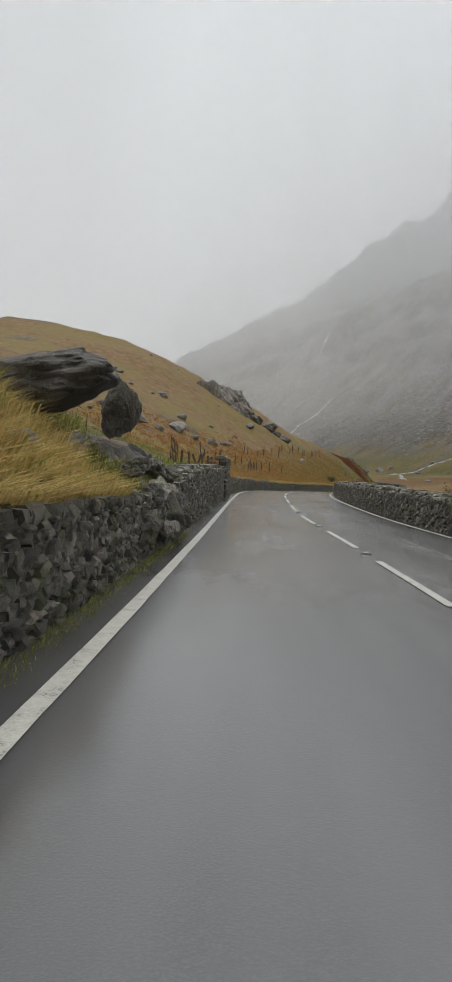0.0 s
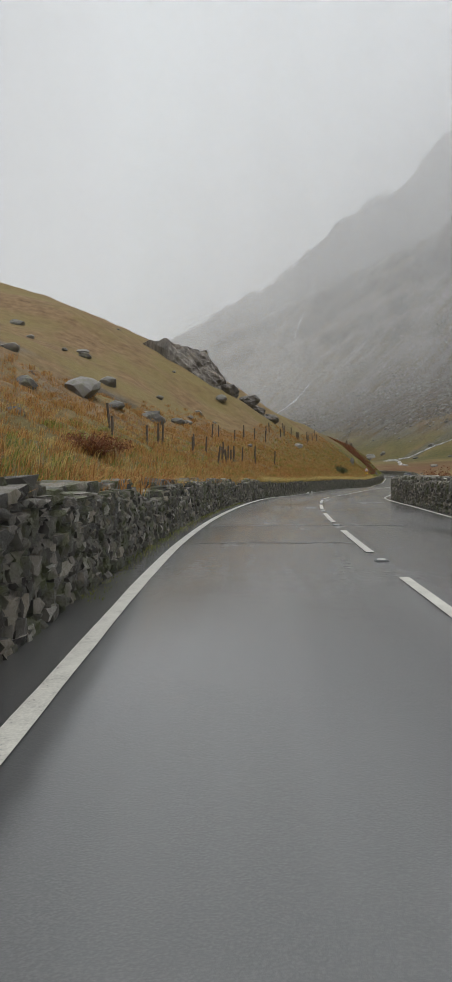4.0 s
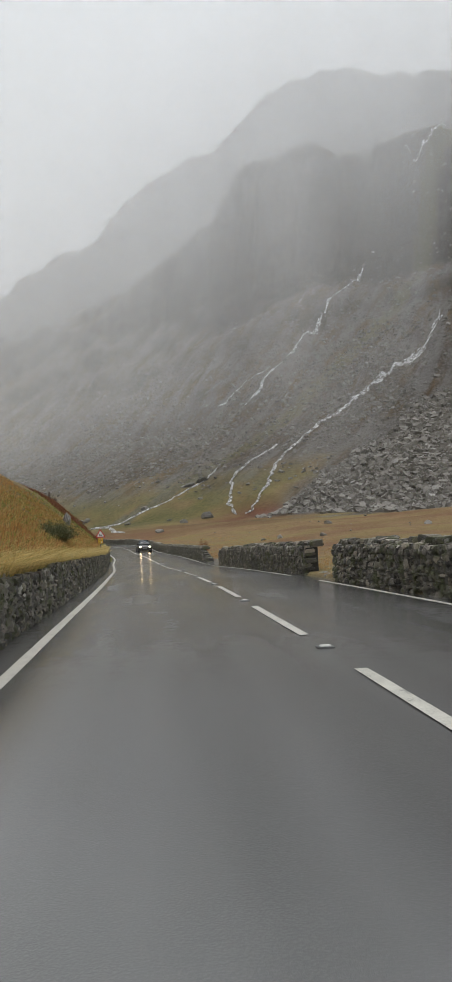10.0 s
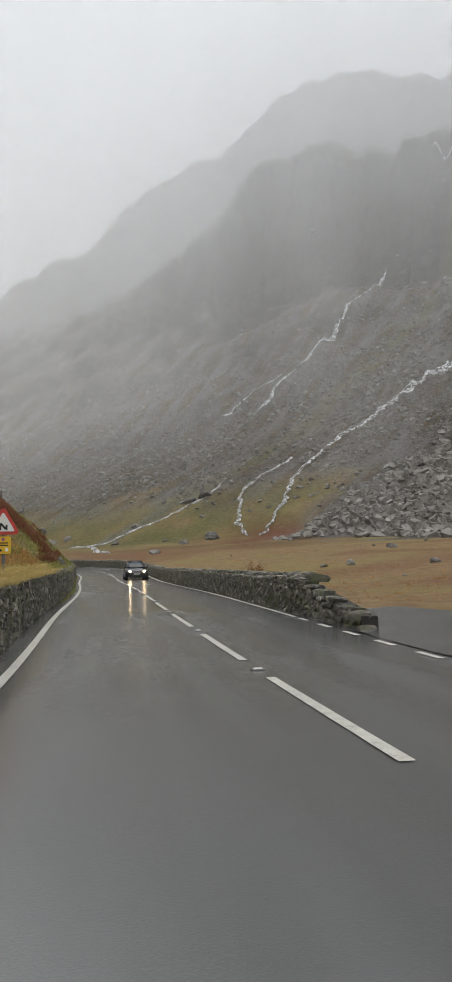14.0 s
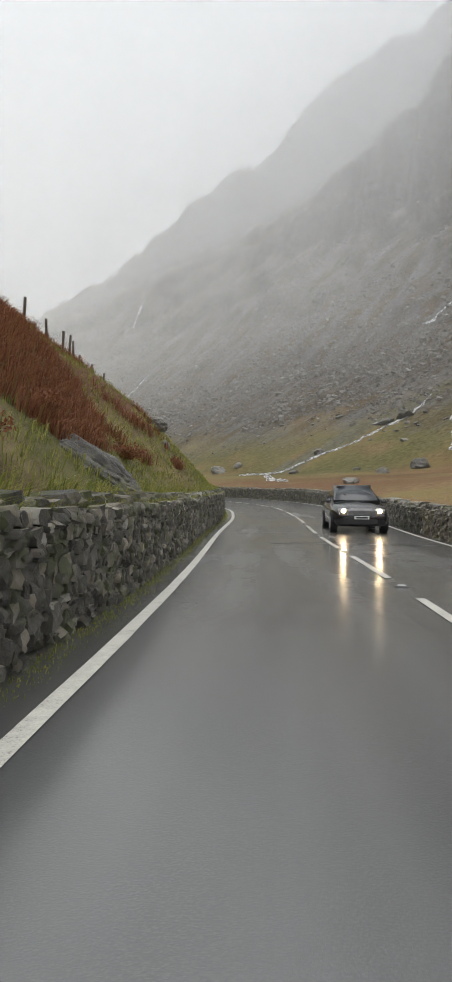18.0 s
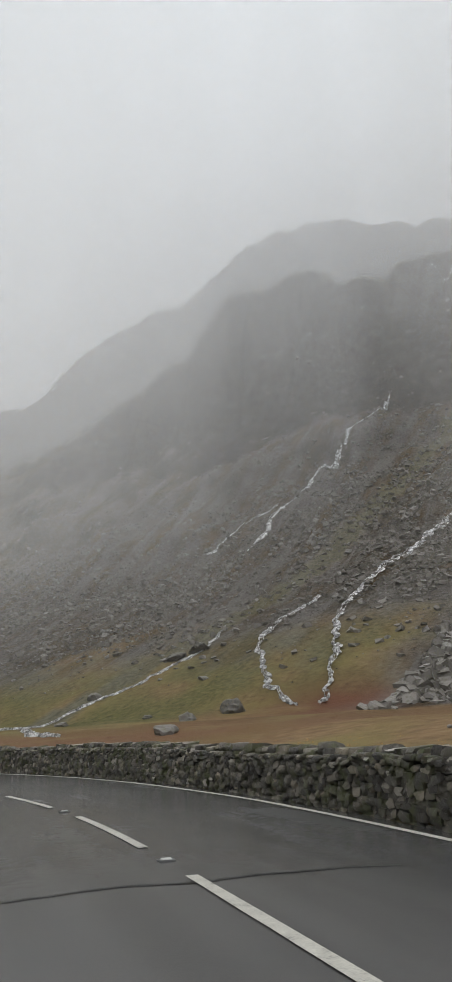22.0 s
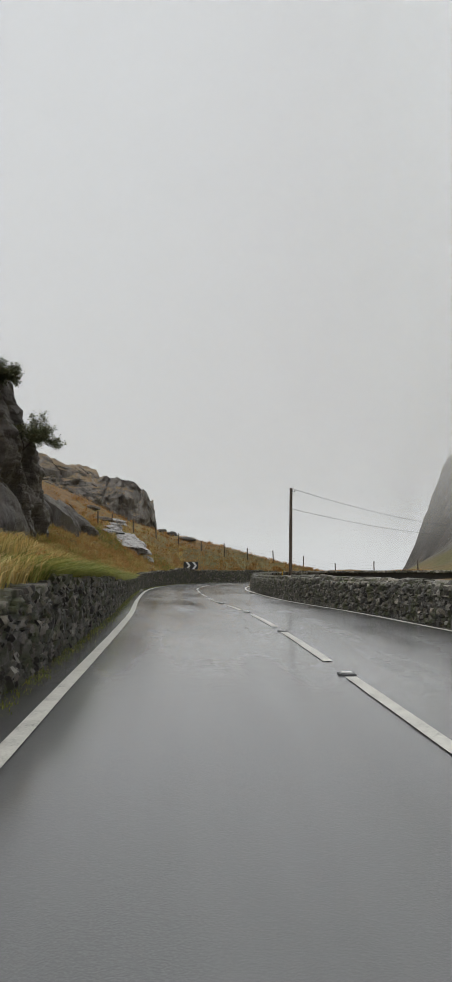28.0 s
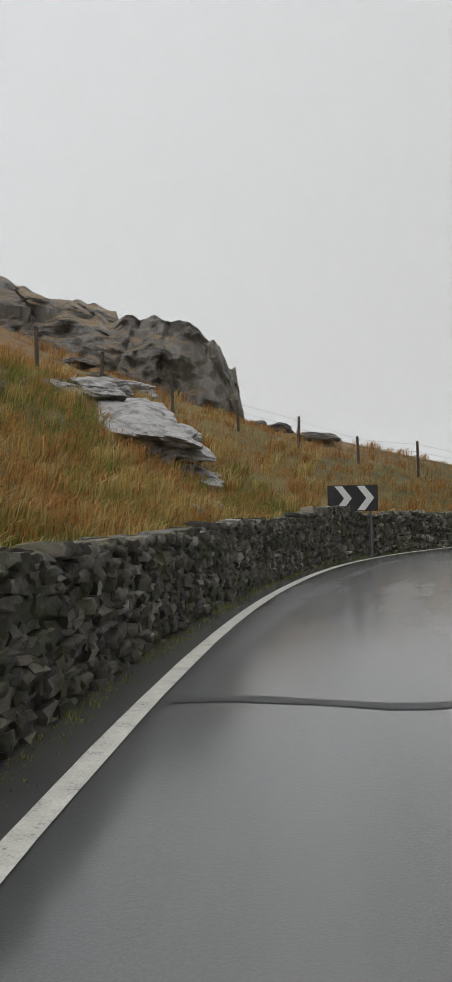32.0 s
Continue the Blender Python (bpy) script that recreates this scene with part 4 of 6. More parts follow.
# rock faces: the crag that hangs over the road near the end, and the cap of the knoll
def rock_face(name, label, foot, head, back, seed, deep=0.7, mat=None, drop=(0.3, 1.6, 5, 11), skew=0.5, res=0.17, rugged=1.0, thing=None):
    """A fissured face from a line along its foot to a line along its head, falling away behind. back: the way to its rear."""
    foot, head = np.array(foot, float), np.array(head, float)
    f3, h3 = (np.stack([spline(a[:, k], 40) for k in range(3)], 1) for a in (foot, head))
    way = np.concatenate([[0], np.cumsum(np.linalg.norm(np.diff((f3 + h3) / 2, axis=0), axis=1))])
    na = int(way[-1] / res)
    tall = np.linalg.norm(head - foot, axis=1).max()
    nb = max(8, int(tall / res))
    q = np.linspace(0, way[-1], na)
    f3, h3 = (np.stack([np.interp(q, way, a[:, k]) for k in range(3)], 1) for a in (f3, h3))
    bx, by = back
    rows = []
    for b in np.linspace(0, 1, nb):
        p = f3 * (1 - b) + h3 * b
        p[:, :2] -= np.array([[bx, by]]) * (0.5 * math.sin(math.pi * min(1, b * 1.05)))
        high = b * np.linalg.norm(h3 - f3, axis=1)
        a = q + skew * high
        slab = vnoise(a / 2.6, high / 12, seed) + 0.5 * vnoise(a / 1.1, high / 5, seed + 1)
        turned = a - 1.1 * high + 2 * vnoise(a / 5, high / 4, seed + 7)
        cleft = np.exp(-((vnoise(a / 1.5, high / 11, seed + 2) - 0.5) / 0.05) ** 2) + 0.5 * np.exp(-((vnoise(turned / 2.4, high / 9, seed + 3) - 0.5) / 0.04) ** 2)
        shelf = 0.35 * fbm(a / 1.6, high / 1.3, seed + 4, 4) + 0.14 * fbm(a / 0.4, high / 0.4, seed + 5, 2)
        out = deep * (0.9 * (np.round(slab * 5) / 5 * 0.6 + slab * 0.4 - 0.75) + shelf * rugged - 0.45 * cleft)
        p[:, 0] -= bx * out
        p[:, 1] -= by * out
        p[:, 2] += b * (0.9 * deep * fbm(q / 1.5, q * 0 + b, seed + 6, 3)) - (0.7 if b == 0 else 0)
        rows.append(p)
    top = rows[-1]
    for k, dz in zip((0.6, 2.0, 4.5, 8.0), drop):
        p = top.copy()
        p[:, 0] += bx * k
        p[:, 1] += by * k
        p[:, 2] -= dz + 0.4 * fbm(q / 1.5, q * 0 + k, seed + 8, 3)
        rows.append(p)
    v = np.stack(rows, 1)
    rear = np.array([[[bx * 3.5, by * 3.5, -0.6]]])
    v = np.concatenate([v[:1] + rear, v, v[-1:] + rear], 0).reshape(-1, 3)
    face = mesh(name, v.tolist(), grid_faces(na + 2, len(rows)).tolist(), mat or M_CRAG)
    if thing is not None:
        return part(name, face, thing, label)
    return tagged(new(name, face), label, "rock face")


def down(x, y, dz=0.0):
    return (x, y, gz(x, y) + dz)


crag = tagged(new("crag"), "dark fissured crag of leaning rock slabs above a grassy bank", "rock face")
rock_face("main_face", "tall dark fissured rock face leaning back above a grassy bank", [down(26, 243.5), down(23.6, 248), down(22, 251.6), down(21.4, 254.6), down(20.9, 257.2), down(19.6, 260), down(18, 262.6)],
          [(23.4, 241.5, 17.5), (21.4, 246.5, 17), (19.9, 251, 15.6), (19.4, 254.3, 14.0), (19.2, 257.2, 11.2), (18.4, 259.4, 9.2), (16.8, 261.6, 7.6)], (-0.86, -0.5), 3, 1.0, rugged=1.9, thing=crag)
rock_face("leaning_slab", "smooth dark slab leaning against the taller rock face", [down(20.0, 259.2), down(18.8, 261), down(17.4, 263.4), down(16.2, 265.8), down(15.4, 268)],
          [(18.5, 258.6, 8.6), (17.4, 260.6, 8.4), (16.1, 262.8, 7.8), (14.9, 265, 6.8), (13.9, 267.2, 5.4)], (-0.86, -0.5), 17, 0.5, rugged=1.6, thing=crag)
rock_face("foot_slab", "low leaning slab at the foot of the rock face", [down(22.9, 253), down(22.5, 254.6), down(22.0, 256.2), down(21.4, 257.6)], [(21.2, 251.6, 4.6), (20.5, 253.4, 7.6), (20.1, 255.4, 7.0), (20.0, 257.0, 4.2)], (-0.86, -0.5), 29, 0.4, drop=(0.2, 0.8, 3, 6), rugged=1.6, thing=crag)
rock_face("mossy_end", "low mossy rocks beyond the end of the rock face", [down(17.0, 266.4), down(16.4, 268.0), down(15.8, 270.0), down(15.2, 272.0), down(14.4, 273.6)],
          [(15.4, 265.6, 6.6), (14.6, 267.4, 7.0), (13.8, 269.4, 6.7), (13.2, 271.2, 6.2), (12.9, 272.8, 5.2)], (-0.86, -0.5), 71, 0.7, rugged=1.8, thing=crag)
rock_face("spur_crag", "pale weathered cliff on the nose of the spur", [down(2.5, 121), down(4.5, 118.2), down(6.8, 116.8), down(8.8, 116.6), down(10.2, 118.4), down(10.8, 121.5)],
          [down(1.5, 122.5, 0.9), down(3.6, 120.4, 1.5), down(6.0, 119.2, 2.5), down(7.8, 118.8, 2.9), down(8.8, 119.8, 2.3), down(9.2, 122, 1.4)], (-0.5, 0.86), 91, 0.9, rugged=2.4, drop=(0.1, 0.4, 1.2, 3), mat=M_CRAG_SPUR)
rock_face("roadside_rock", "bare mossy rock standing at the edge of the road", *BARE_ROCK, (-1.0, 0.08), 113, 0.55, rugged=2.0, drop=(0.0, 0.1, 0.4, 1.5), res=0.1)
for i, (a, b, up, sx, sy, sz, yaw) in enumerate(((10.1, -3.75, 0.35, 0.34, 0.3, 0.36, 20), (10.9, -3.8, 0.75, 0.4, 0.32, 0.3, 70), (11.6, -3.62, 0.22, 0.36, 0.26, 0.34, 110), (12.1, -3.85, 0.8, 0.3, 0.3, 0.38, 10), (12.7, -3.66, 0.3, 0.42, 0.28, 0.3, 50), (12.9, -4.0, 1.2, 0.44, 0.34, 0.26, 80),
                                                (13.4, -3.78, 0.72, 0.3, 0.26, 0.3, 130), (13.9, -3.62, 0.28, 0.3, 0.3, 0.36, 35), (14.2, -3.9, 1.12, 0.36, 0.3, 0.24, 15), (14.7, -3.72, 0.6, 0.26, 0.24, 0.34, 75), (15.1, -3.85, 1.0, 0.3, 0.28, 0.28, 40), (11.3, -4.1, 1.2, 0.36, 0.34, 0.24, 5))):
    x, y, z = road_point(a, b + 0.37, up)
    rock("mossy_block", x, y, (sx * 0.75, sy * 0.75, sz * 0.7), "angular lichen-grey block jutting from the roadside rock", 140 + i, (10 * (i % 3) - 8, 12 - 9 * (i % 4), yaw), 0.3, M_WALL_ONE, "rock", "blocks of the roadside rock", 14, 0.3, 4, z)
for i, (a, b, sz) in enumerate(((15.1, -3.45, 0.2), (14.4, -3.4, 0.14), (15.6, -3.5, 0.16))):
    x, y, z = road_point(a, b, 0)
    rock("fallen_stone", x, y, (sz, sz * 0.8, sz * 0.6), "pale loose stone lying at the foot of the rock", 120 + i, (0, 0, 50 * i), 0.2, M_PALE, "stone", "stones fallen from the walls", 6, 0.15, 3, z)
rock_face("knoll_crag", "fissured grey outcrop capping the knoll", [down(-6, 284.5), down(-2.5, 286.6), down(1.4, 288.4), down(4.6, 289.8), down(6.4, 290.8), down(7.3, 292.2), down(7.4, 295)],
          [(-7, 286.5, 12.6), (-3.5, 288.2, 12.4), (0.6, 290.2, 12.0), (3.8, 291.6, 11.3), (5.8, 292.2, 10.7), (6.5, 293.4, 10.0), (6.4, 295.6, 9.2)], (-0.55, 0.83), 41, 0.85, drop=(-0.1, -0.2, 0.6, 6), skew=-0.15, rugged=2.4, mat=M_CRAG_PALE)
rock_face("knoll_crag", "grey rock summit behind the outcrop", [(-7, 285, 11.5), (-3, 286.5, 11.8), (0, 289.5, 11.9), (2, 292, 11.5)], [(-7, 287.5, 14.0), (-3.6, 288.6, 14.1), (-1.4, 291, 13.2), (0.4, 293.5, 12.6)], (-0.55, 0.83), 53, 0.6, drop=(0.1, 0.5, 2, 7), rugged=2.0, mat=M_CRAG_PALE)
for i, (x, y, z, sx, sy, sz, yaw) in enumerate([(-1.8, 292.4, 13.3, 0.9, 0.6, 0.4, 20), (-3.2, 292.2, 13.4, 0.7, 0.5, 0.3, 60), (9.6, 291.8, 6.1, 0.8, 0.6, 0.4, 10), (11.4, 290.8, 5.2, 0.6, 0.4, 0.3, 40), (13.2, 290.4, 4.5, 0.9, 0.4, 0.25, 30), (6.6, 284, 8.2, 0.8, 0.5, 0.3, 15), (9.4, 281.6, 6.9, 1.1, 0.5, 0.25, 25)]):
    rock("knoll_rock", x, y, (sx, sy, sz), "loose grey rock lying on the grassy knoll", 140 + i, (0, 5, yaw), 0.35, M_CRAG, "rock", "rocks of the knoll", 9, 0.2, 4)
for i, (x, y, sx, sy, sz, rx, ry, yaw) in enumerate([(14.3, 277.4, 3.1, 1.6, 0.55, 8, 20, -22), (12.6, 277.9, 1.5, 0.9, 0.4, 0, 14, -10), (14.2, 279.4, 1.5, 0.6, 0.35, 0, 16, -25), (13.2, 276.3, 0.9, 0.6, 0.3, 6, 10, 10), (16.4, 277.4, 0.9, 0.6, 0.22, 0, 18, -35),
                                                    (11.7, 279.8, 1.0, 0.6, 0.35, 0, 8, 15), (9.6, 283, 1.5, 0.8, 0.35, 0, 10, 0), (18.3, 274.2, 0.3, 0.25, 0.14, 0, 8, 0), (18.9, 273.2, 0.28, 0.2, 0.12, 0, 8, 40), (17.6, 276, 0.25, 0.2, 0.12, 0, 8, 80)]):
    rock("pale_slab", x, y, (sx, sy, sz), "pale wet slab lying among tawny grass", 160 + i, (rx, ry, yaw), 0.5, M_PALE, "rock", "slabs below the knoll", 14, 0.2, 5)

# ---------------------------------------------------------------- streams
def stream(label, pts, w0, w1, seed, lift=0.12, strands=3):
    """Falling water: a few thin strands that part and meet, and vanish among the stones."""
    px, py = spline([p[0] for p in pts], 70), spline([p[1] for p in pts], 70)
    t = np.linspace(0, 1, len(px))
    run = t * np.hypot(np.diff(px), np.diff(py)).sum()
    px = px + 1.1 * fbm(run / 4, t * 0, seed, 4)
    py = py + 1.1 * fbm(run / 4, t * 0 + 9, seed + 3, 4)
    px, py = px + 0.45 * fbm(run / 1.1, t * 0, seed + 21, 2), py + 0.45 * fbm(run / 1.1, t * 0 + 4, seed + 22, 2)
    tx, ty = np.gradient(px), np.gradient(py)
    k = np.hypot(tx, ty) + 1e-6
    wide = 0.68 * (w0 + (w1 - w0) * t) * np.minimum(1, 14 * t) * np.minimum(1, 14 * (1 - t))
    water = tagged(new("stream"), label, "stream", kind="structure")
    for j in range(strands):
        shift = wide * (0.5 * fbm(run / 3.2, t * 0 + 5 * j, seed + 11, 3) + 0.25 * (j - (strands - 1) / 2))
        w = wide * (0.75 if j == 0 else 0.5) * np.clip(0.3 + 2.4 * fbm(run / 1.7, t * 0 + 3 * j, seed + 5, 4), 0.0, 1.5) + 0.012
        vv = []
        for a in (-0.5, -0.15, 0.2, 0.5):
            x, y = px + ty / k * (a * w + shift), py - tx / k * (a * w + shift)
            z = land(x, y)
            vv.append(np.stack([x, y, z + lift + (0.14 if abs(a) < 0.3 else -0.1) + 0.15 * fbm(x * 1.5, y * 1.5, seed, 2)], 1))
        v = np.stack(vv, 1).reshape(-1, 3)
        part("strand", mesh("strand", v.tolist(), grid_faces(len(px), 4).tolist(), M_WATER, True), water)


stream("white torrent falling down the scree", [(229, 343.4), (225.5, 345), (221.3, 346.7), (214.7, 349.7), (204.9, 347.6), (197, 348.2), (185.5, 344.1), (177.2, 345.8), (168.4, 340.5), (161, 340.5)], 1.6, 2.2, 3, 0.5)
stream("white cascade branching over the grass", [(147, 295.5), (144.2, 293.9), (135.9, 291.9), (128.9, 288.6), (125.1, 286.2), (119.5, 278.6), (113.8, 268.8), (111, 262), (109, 257)], 1.8, 0.8, 5, 0.25)
stream("white cascade beside the boulder field", [(220, 290), (213, 286), (207, 282.8), (200.5, 283.2), (195, 285.2), (186, 288.4), (180.5, 289.5), (175, 291.5), (167, 290.6), (159, 289.4), (150, 287), (140.7, 281), (132.5, 274.8), (125.4, 268.5), (119.4, 261.9), (113.5, 256.6), (109.5, 254)], 3.6, 0.9, 7, 0.4)
stream("thin side strand of the torrent", [(180, 348.6), (176.5, 354.5), (170.8, 355.6), (162, 353.3), (157, 355.5)], 1.3, 1.0, 21, 0.5, 2)
stream("brook running down the valley floor", [(131, 305), (125, 300), (120.4, 297), (116, 297), (111, 297), (106.6, 297.5), (101.9, 298), (97.5, 300), (92, 299.5), (86, 296), (81.5, 290)], 1.0, 1.6, 9, 0.15)
stream("pale bend of the valley brook", [(81.5, 290), (79.5, 285), (79, 279), (78, 270), (76, 261), (74.5, 252), (73.5, 245)], 2.6, 0.9, 11, 0.12)
stream("distant white stream on the far slope", [(98, 503), (90.2, 498.8), (81.3, 491.9), (71.8, 489), (62.2, 472.4), (55.7, 460.9), (49.7, 452.3), (43.6, 450)], 1.6, 3.0, 13, 0.7)
stream("distant thread of water under the crags", [(113, 614), (110.2, 612.5), (104.7, 607.7)], 2.0, 2.0, 15, 0.9)
stream("thin waterfall on the dark crag", [(268, 325.4), (259.2, 325.7), (256.3, 325.8), (248.6, 335.4)], 1.2, 1.0, 17, 0.9, 2)

# ---------------------------------------------------------------- scree, laid as loose blocks
CUBE_V = np.array([(x, y, z) for x in (-1, 1) for y in (-1, 1) for z in (-1, 1)], float)
CUBE_F = np.array([(0, 1, 3, 2), (4, 6, 7, 5), (0, 4, 5, 1), (2, 3, 7, 6), (0, 2, 6, 4), (1, 5, 7, 3)])


def turn(a, b, c):
    ca, sa, cb, sb, cc, sc = np.cos(a), np.sin(a), np.cos(b), np.sin(b), np.cos(c), np.sin(c)
    z, o = np.zeros_like(a), np.ones_like(a)
    rx = np.array([[o, z, z], [z, ca, -sa], [z, sa, ca]]).transpose(2, 0, 1)
    ry = np.array([[cb, z, sb], [z, o, z], [-sb, z, cb]]).transpose(2, 0, 1)
    rz = np.array([[cc, -sc, z], [sc, cc, z], [z, z, o]]).transpose(2, 0, 1)
    return rz @ ry @ rx


def blocks(name, x, y, z, size, rng, mat, label, category, flat=0.5):
    n = len(x)
    shape = CUBE_V[None] * (1 + rng.uniform(-0.38, 0.38, (n, 8, 3)))
    dims = np.stack([size, size * rng.uniform(0.5, 1, n), size * rng.uniform(0.3, 0.3 + flat, n)], 1) * 0.5
    rot = turn(rng.uniform(-0.5, 0.5, n), rng.uniform(-0.5, 0.5, n), rng.uniform(0, 6.28, n))
    v = np.einsum("nij,nkj->nki", rot, shape * dims[:, None]) + np.stack([x, y, z], 1)[:, None]
    f = CUBE_F[None] + (np.arange(n) * 8)[:, None, None]
    return tagged(new(name, mesh(name, v.reshape(-1, 3).tolist(), f.reshape(-1, 4).tolist(), mat)), label, category, kind="stuff")


rng = np.random.default_rng(4)
n = 330000
su, sv = rng.uniform(-10, 165, n), rng.uniform(-70, 430, n)
dens = fbm(su / 16, sv / 26, 61, 4) + 0.5 * fbm(su / 40, sv / 9, 62, 3)
fan = (sv < 36 + 10 * dens - 0.25 * np.maximum(0, su - 25)) & (su < 70)
chance = np.where(fan, 0.95 * sstep(-16, 2, su + 30 * dens), (0.12 + 0.5 * sstep(-0.1, 0.35, dens)) * sstep(14, 60, su) * (1 - 0.75 * sstep(105, 150, su)) + 0.03 * sstep(0, 30, su))
ok = rng.uniform(0, 1, n) < chance * np.where(sv > 260, 0.45, 1) * np.where(su > 110, 0.5, 1)
su, sv, fan = su[ok], sv[ok], fan[ok]
sx, sy = BASE[0] + su * UP[0] + sv * ALONG[0], BASE[1] + su * UP[1] + sv * ALONG[1]
size = np.where(fan, 0.45 + 1.7 * rng.uniform(0, 1, len(su)) ** 3, 0.25 + 1.3 * rng.uniform(0, 1, len(su)) ** 5)
blocks("scree", sx, sy, land(sx, sy) + size * 0.05, size, rng, M_SCREE, "loose grey blocks of scree on the mountainside", "scree")

# ---------------------------------------------------------------- sheets imitating mist
M_HAZE_SHEET = haze_sheet_material("haze_sheet", 0.605)
scene.cycles.transparent_max_bounces = 32          # the haze sheets overlap in many thin layers


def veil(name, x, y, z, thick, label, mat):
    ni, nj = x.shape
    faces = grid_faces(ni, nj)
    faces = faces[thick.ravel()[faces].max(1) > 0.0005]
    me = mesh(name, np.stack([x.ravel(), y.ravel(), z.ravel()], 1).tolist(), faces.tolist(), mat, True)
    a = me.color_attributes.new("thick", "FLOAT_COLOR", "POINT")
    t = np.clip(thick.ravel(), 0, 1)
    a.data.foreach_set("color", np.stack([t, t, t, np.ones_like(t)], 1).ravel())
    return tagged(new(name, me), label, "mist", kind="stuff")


# upright sheets imitate haze along and across the valley, fading out at the land
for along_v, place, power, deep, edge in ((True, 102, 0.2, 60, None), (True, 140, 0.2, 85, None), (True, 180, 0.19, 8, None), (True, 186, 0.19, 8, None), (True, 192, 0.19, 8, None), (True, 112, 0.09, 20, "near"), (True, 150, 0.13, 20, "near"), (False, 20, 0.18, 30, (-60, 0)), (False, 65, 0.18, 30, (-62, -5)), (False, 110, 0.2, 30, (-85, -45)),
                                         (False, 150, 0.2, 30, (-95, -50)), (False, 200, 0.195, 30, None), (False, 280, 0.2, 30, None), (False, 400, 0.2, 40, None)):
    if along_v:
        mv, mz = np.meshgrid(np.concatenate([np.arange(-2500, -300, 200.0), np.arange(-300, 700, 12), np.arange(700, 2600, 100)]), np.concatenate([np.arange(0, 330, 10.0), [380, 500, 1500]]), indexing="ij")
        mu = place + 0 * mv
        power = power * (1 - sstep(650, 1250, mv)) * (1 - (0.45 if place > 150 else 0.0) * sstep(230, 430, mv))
        if edge == "near":                             # extra sheets that haze the upper slopes at the near end of the valley
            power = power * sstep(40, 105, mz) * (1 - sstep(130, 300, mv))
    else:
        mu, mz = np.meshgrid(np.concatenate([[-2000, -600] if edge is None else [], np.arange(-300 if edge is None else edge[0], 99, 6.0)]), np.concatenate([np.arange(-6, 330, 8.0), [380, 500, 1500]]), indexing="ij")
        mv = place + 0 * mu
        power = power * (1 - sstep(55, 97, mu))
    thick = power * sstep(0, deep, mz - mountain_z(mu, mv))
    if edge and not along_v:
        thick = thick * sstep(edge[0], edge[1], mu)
    veil("mist", BASE[0] + mu * UP[0] + mv * ALONG[0], BASE[1] + mu * UP[1] + mv * ALONG[1], mz, thick, "thin see-through grey sheet imitating hill mist", M_HAZE_SHEET)


# ---------------------------------------------------------------- dry-stone walls
def stone_shapes(count, seed):
    """Rough blocks, 26 corners each, in a unit box."""
    g = np.array([(x, y, z) for x in (-1, 0, 1) for y in (-1, 0, 1) for z in (-1, 0, 1) if (x, y, z) != (0, 0, 0)], float)
    index = {tuple(p): i for i, p in enumerate(g.astype(int).tolist())}
    faces = []
    for ax in range(3):
        for sgn in (-1, 1):
            for a in (-1, 0):
                for b in (-1, 0):
                    q = []
                    for da, db in ((0, 0), (1, 0), (1, 1), (0, 1)):
                        p = [0, 0, 0]
                        p[ax], p[(ax + 1) % 3], p[(ax + 2) % 3] = sgn, a + da, b + db
                        q.append(index[tuple(p)])
                    faces.append(q if sgn > 0 else q[::-1])
    r = np.random.default_rng(seed)
    out = []
    for _ in range(count):
        v = g / np.maximum(1, np.linalg.norm(g, axis=1)[:, None] / 1.48)
        v = v + r.uniform(-0.15, 0.15, v.shape)
        out.append(v * 0.5)
    return out, np.array(faces)


def crisp(me):
    me.set_sharp_from_angle(angle=radians(56))
    return me


SHAPES, STONE_F = stone_shapes(18, 6)
STONE_MESH = [crisp(mesh("stone", s.tolist(), STONE_F.tolist(), M_WALL_ONE, True)) if k % 3 else mesh("stone", s.tolist(), STONE_F.tolist(), M_WALL_ONE, True) for k, s in enumerate(SHAPES)]


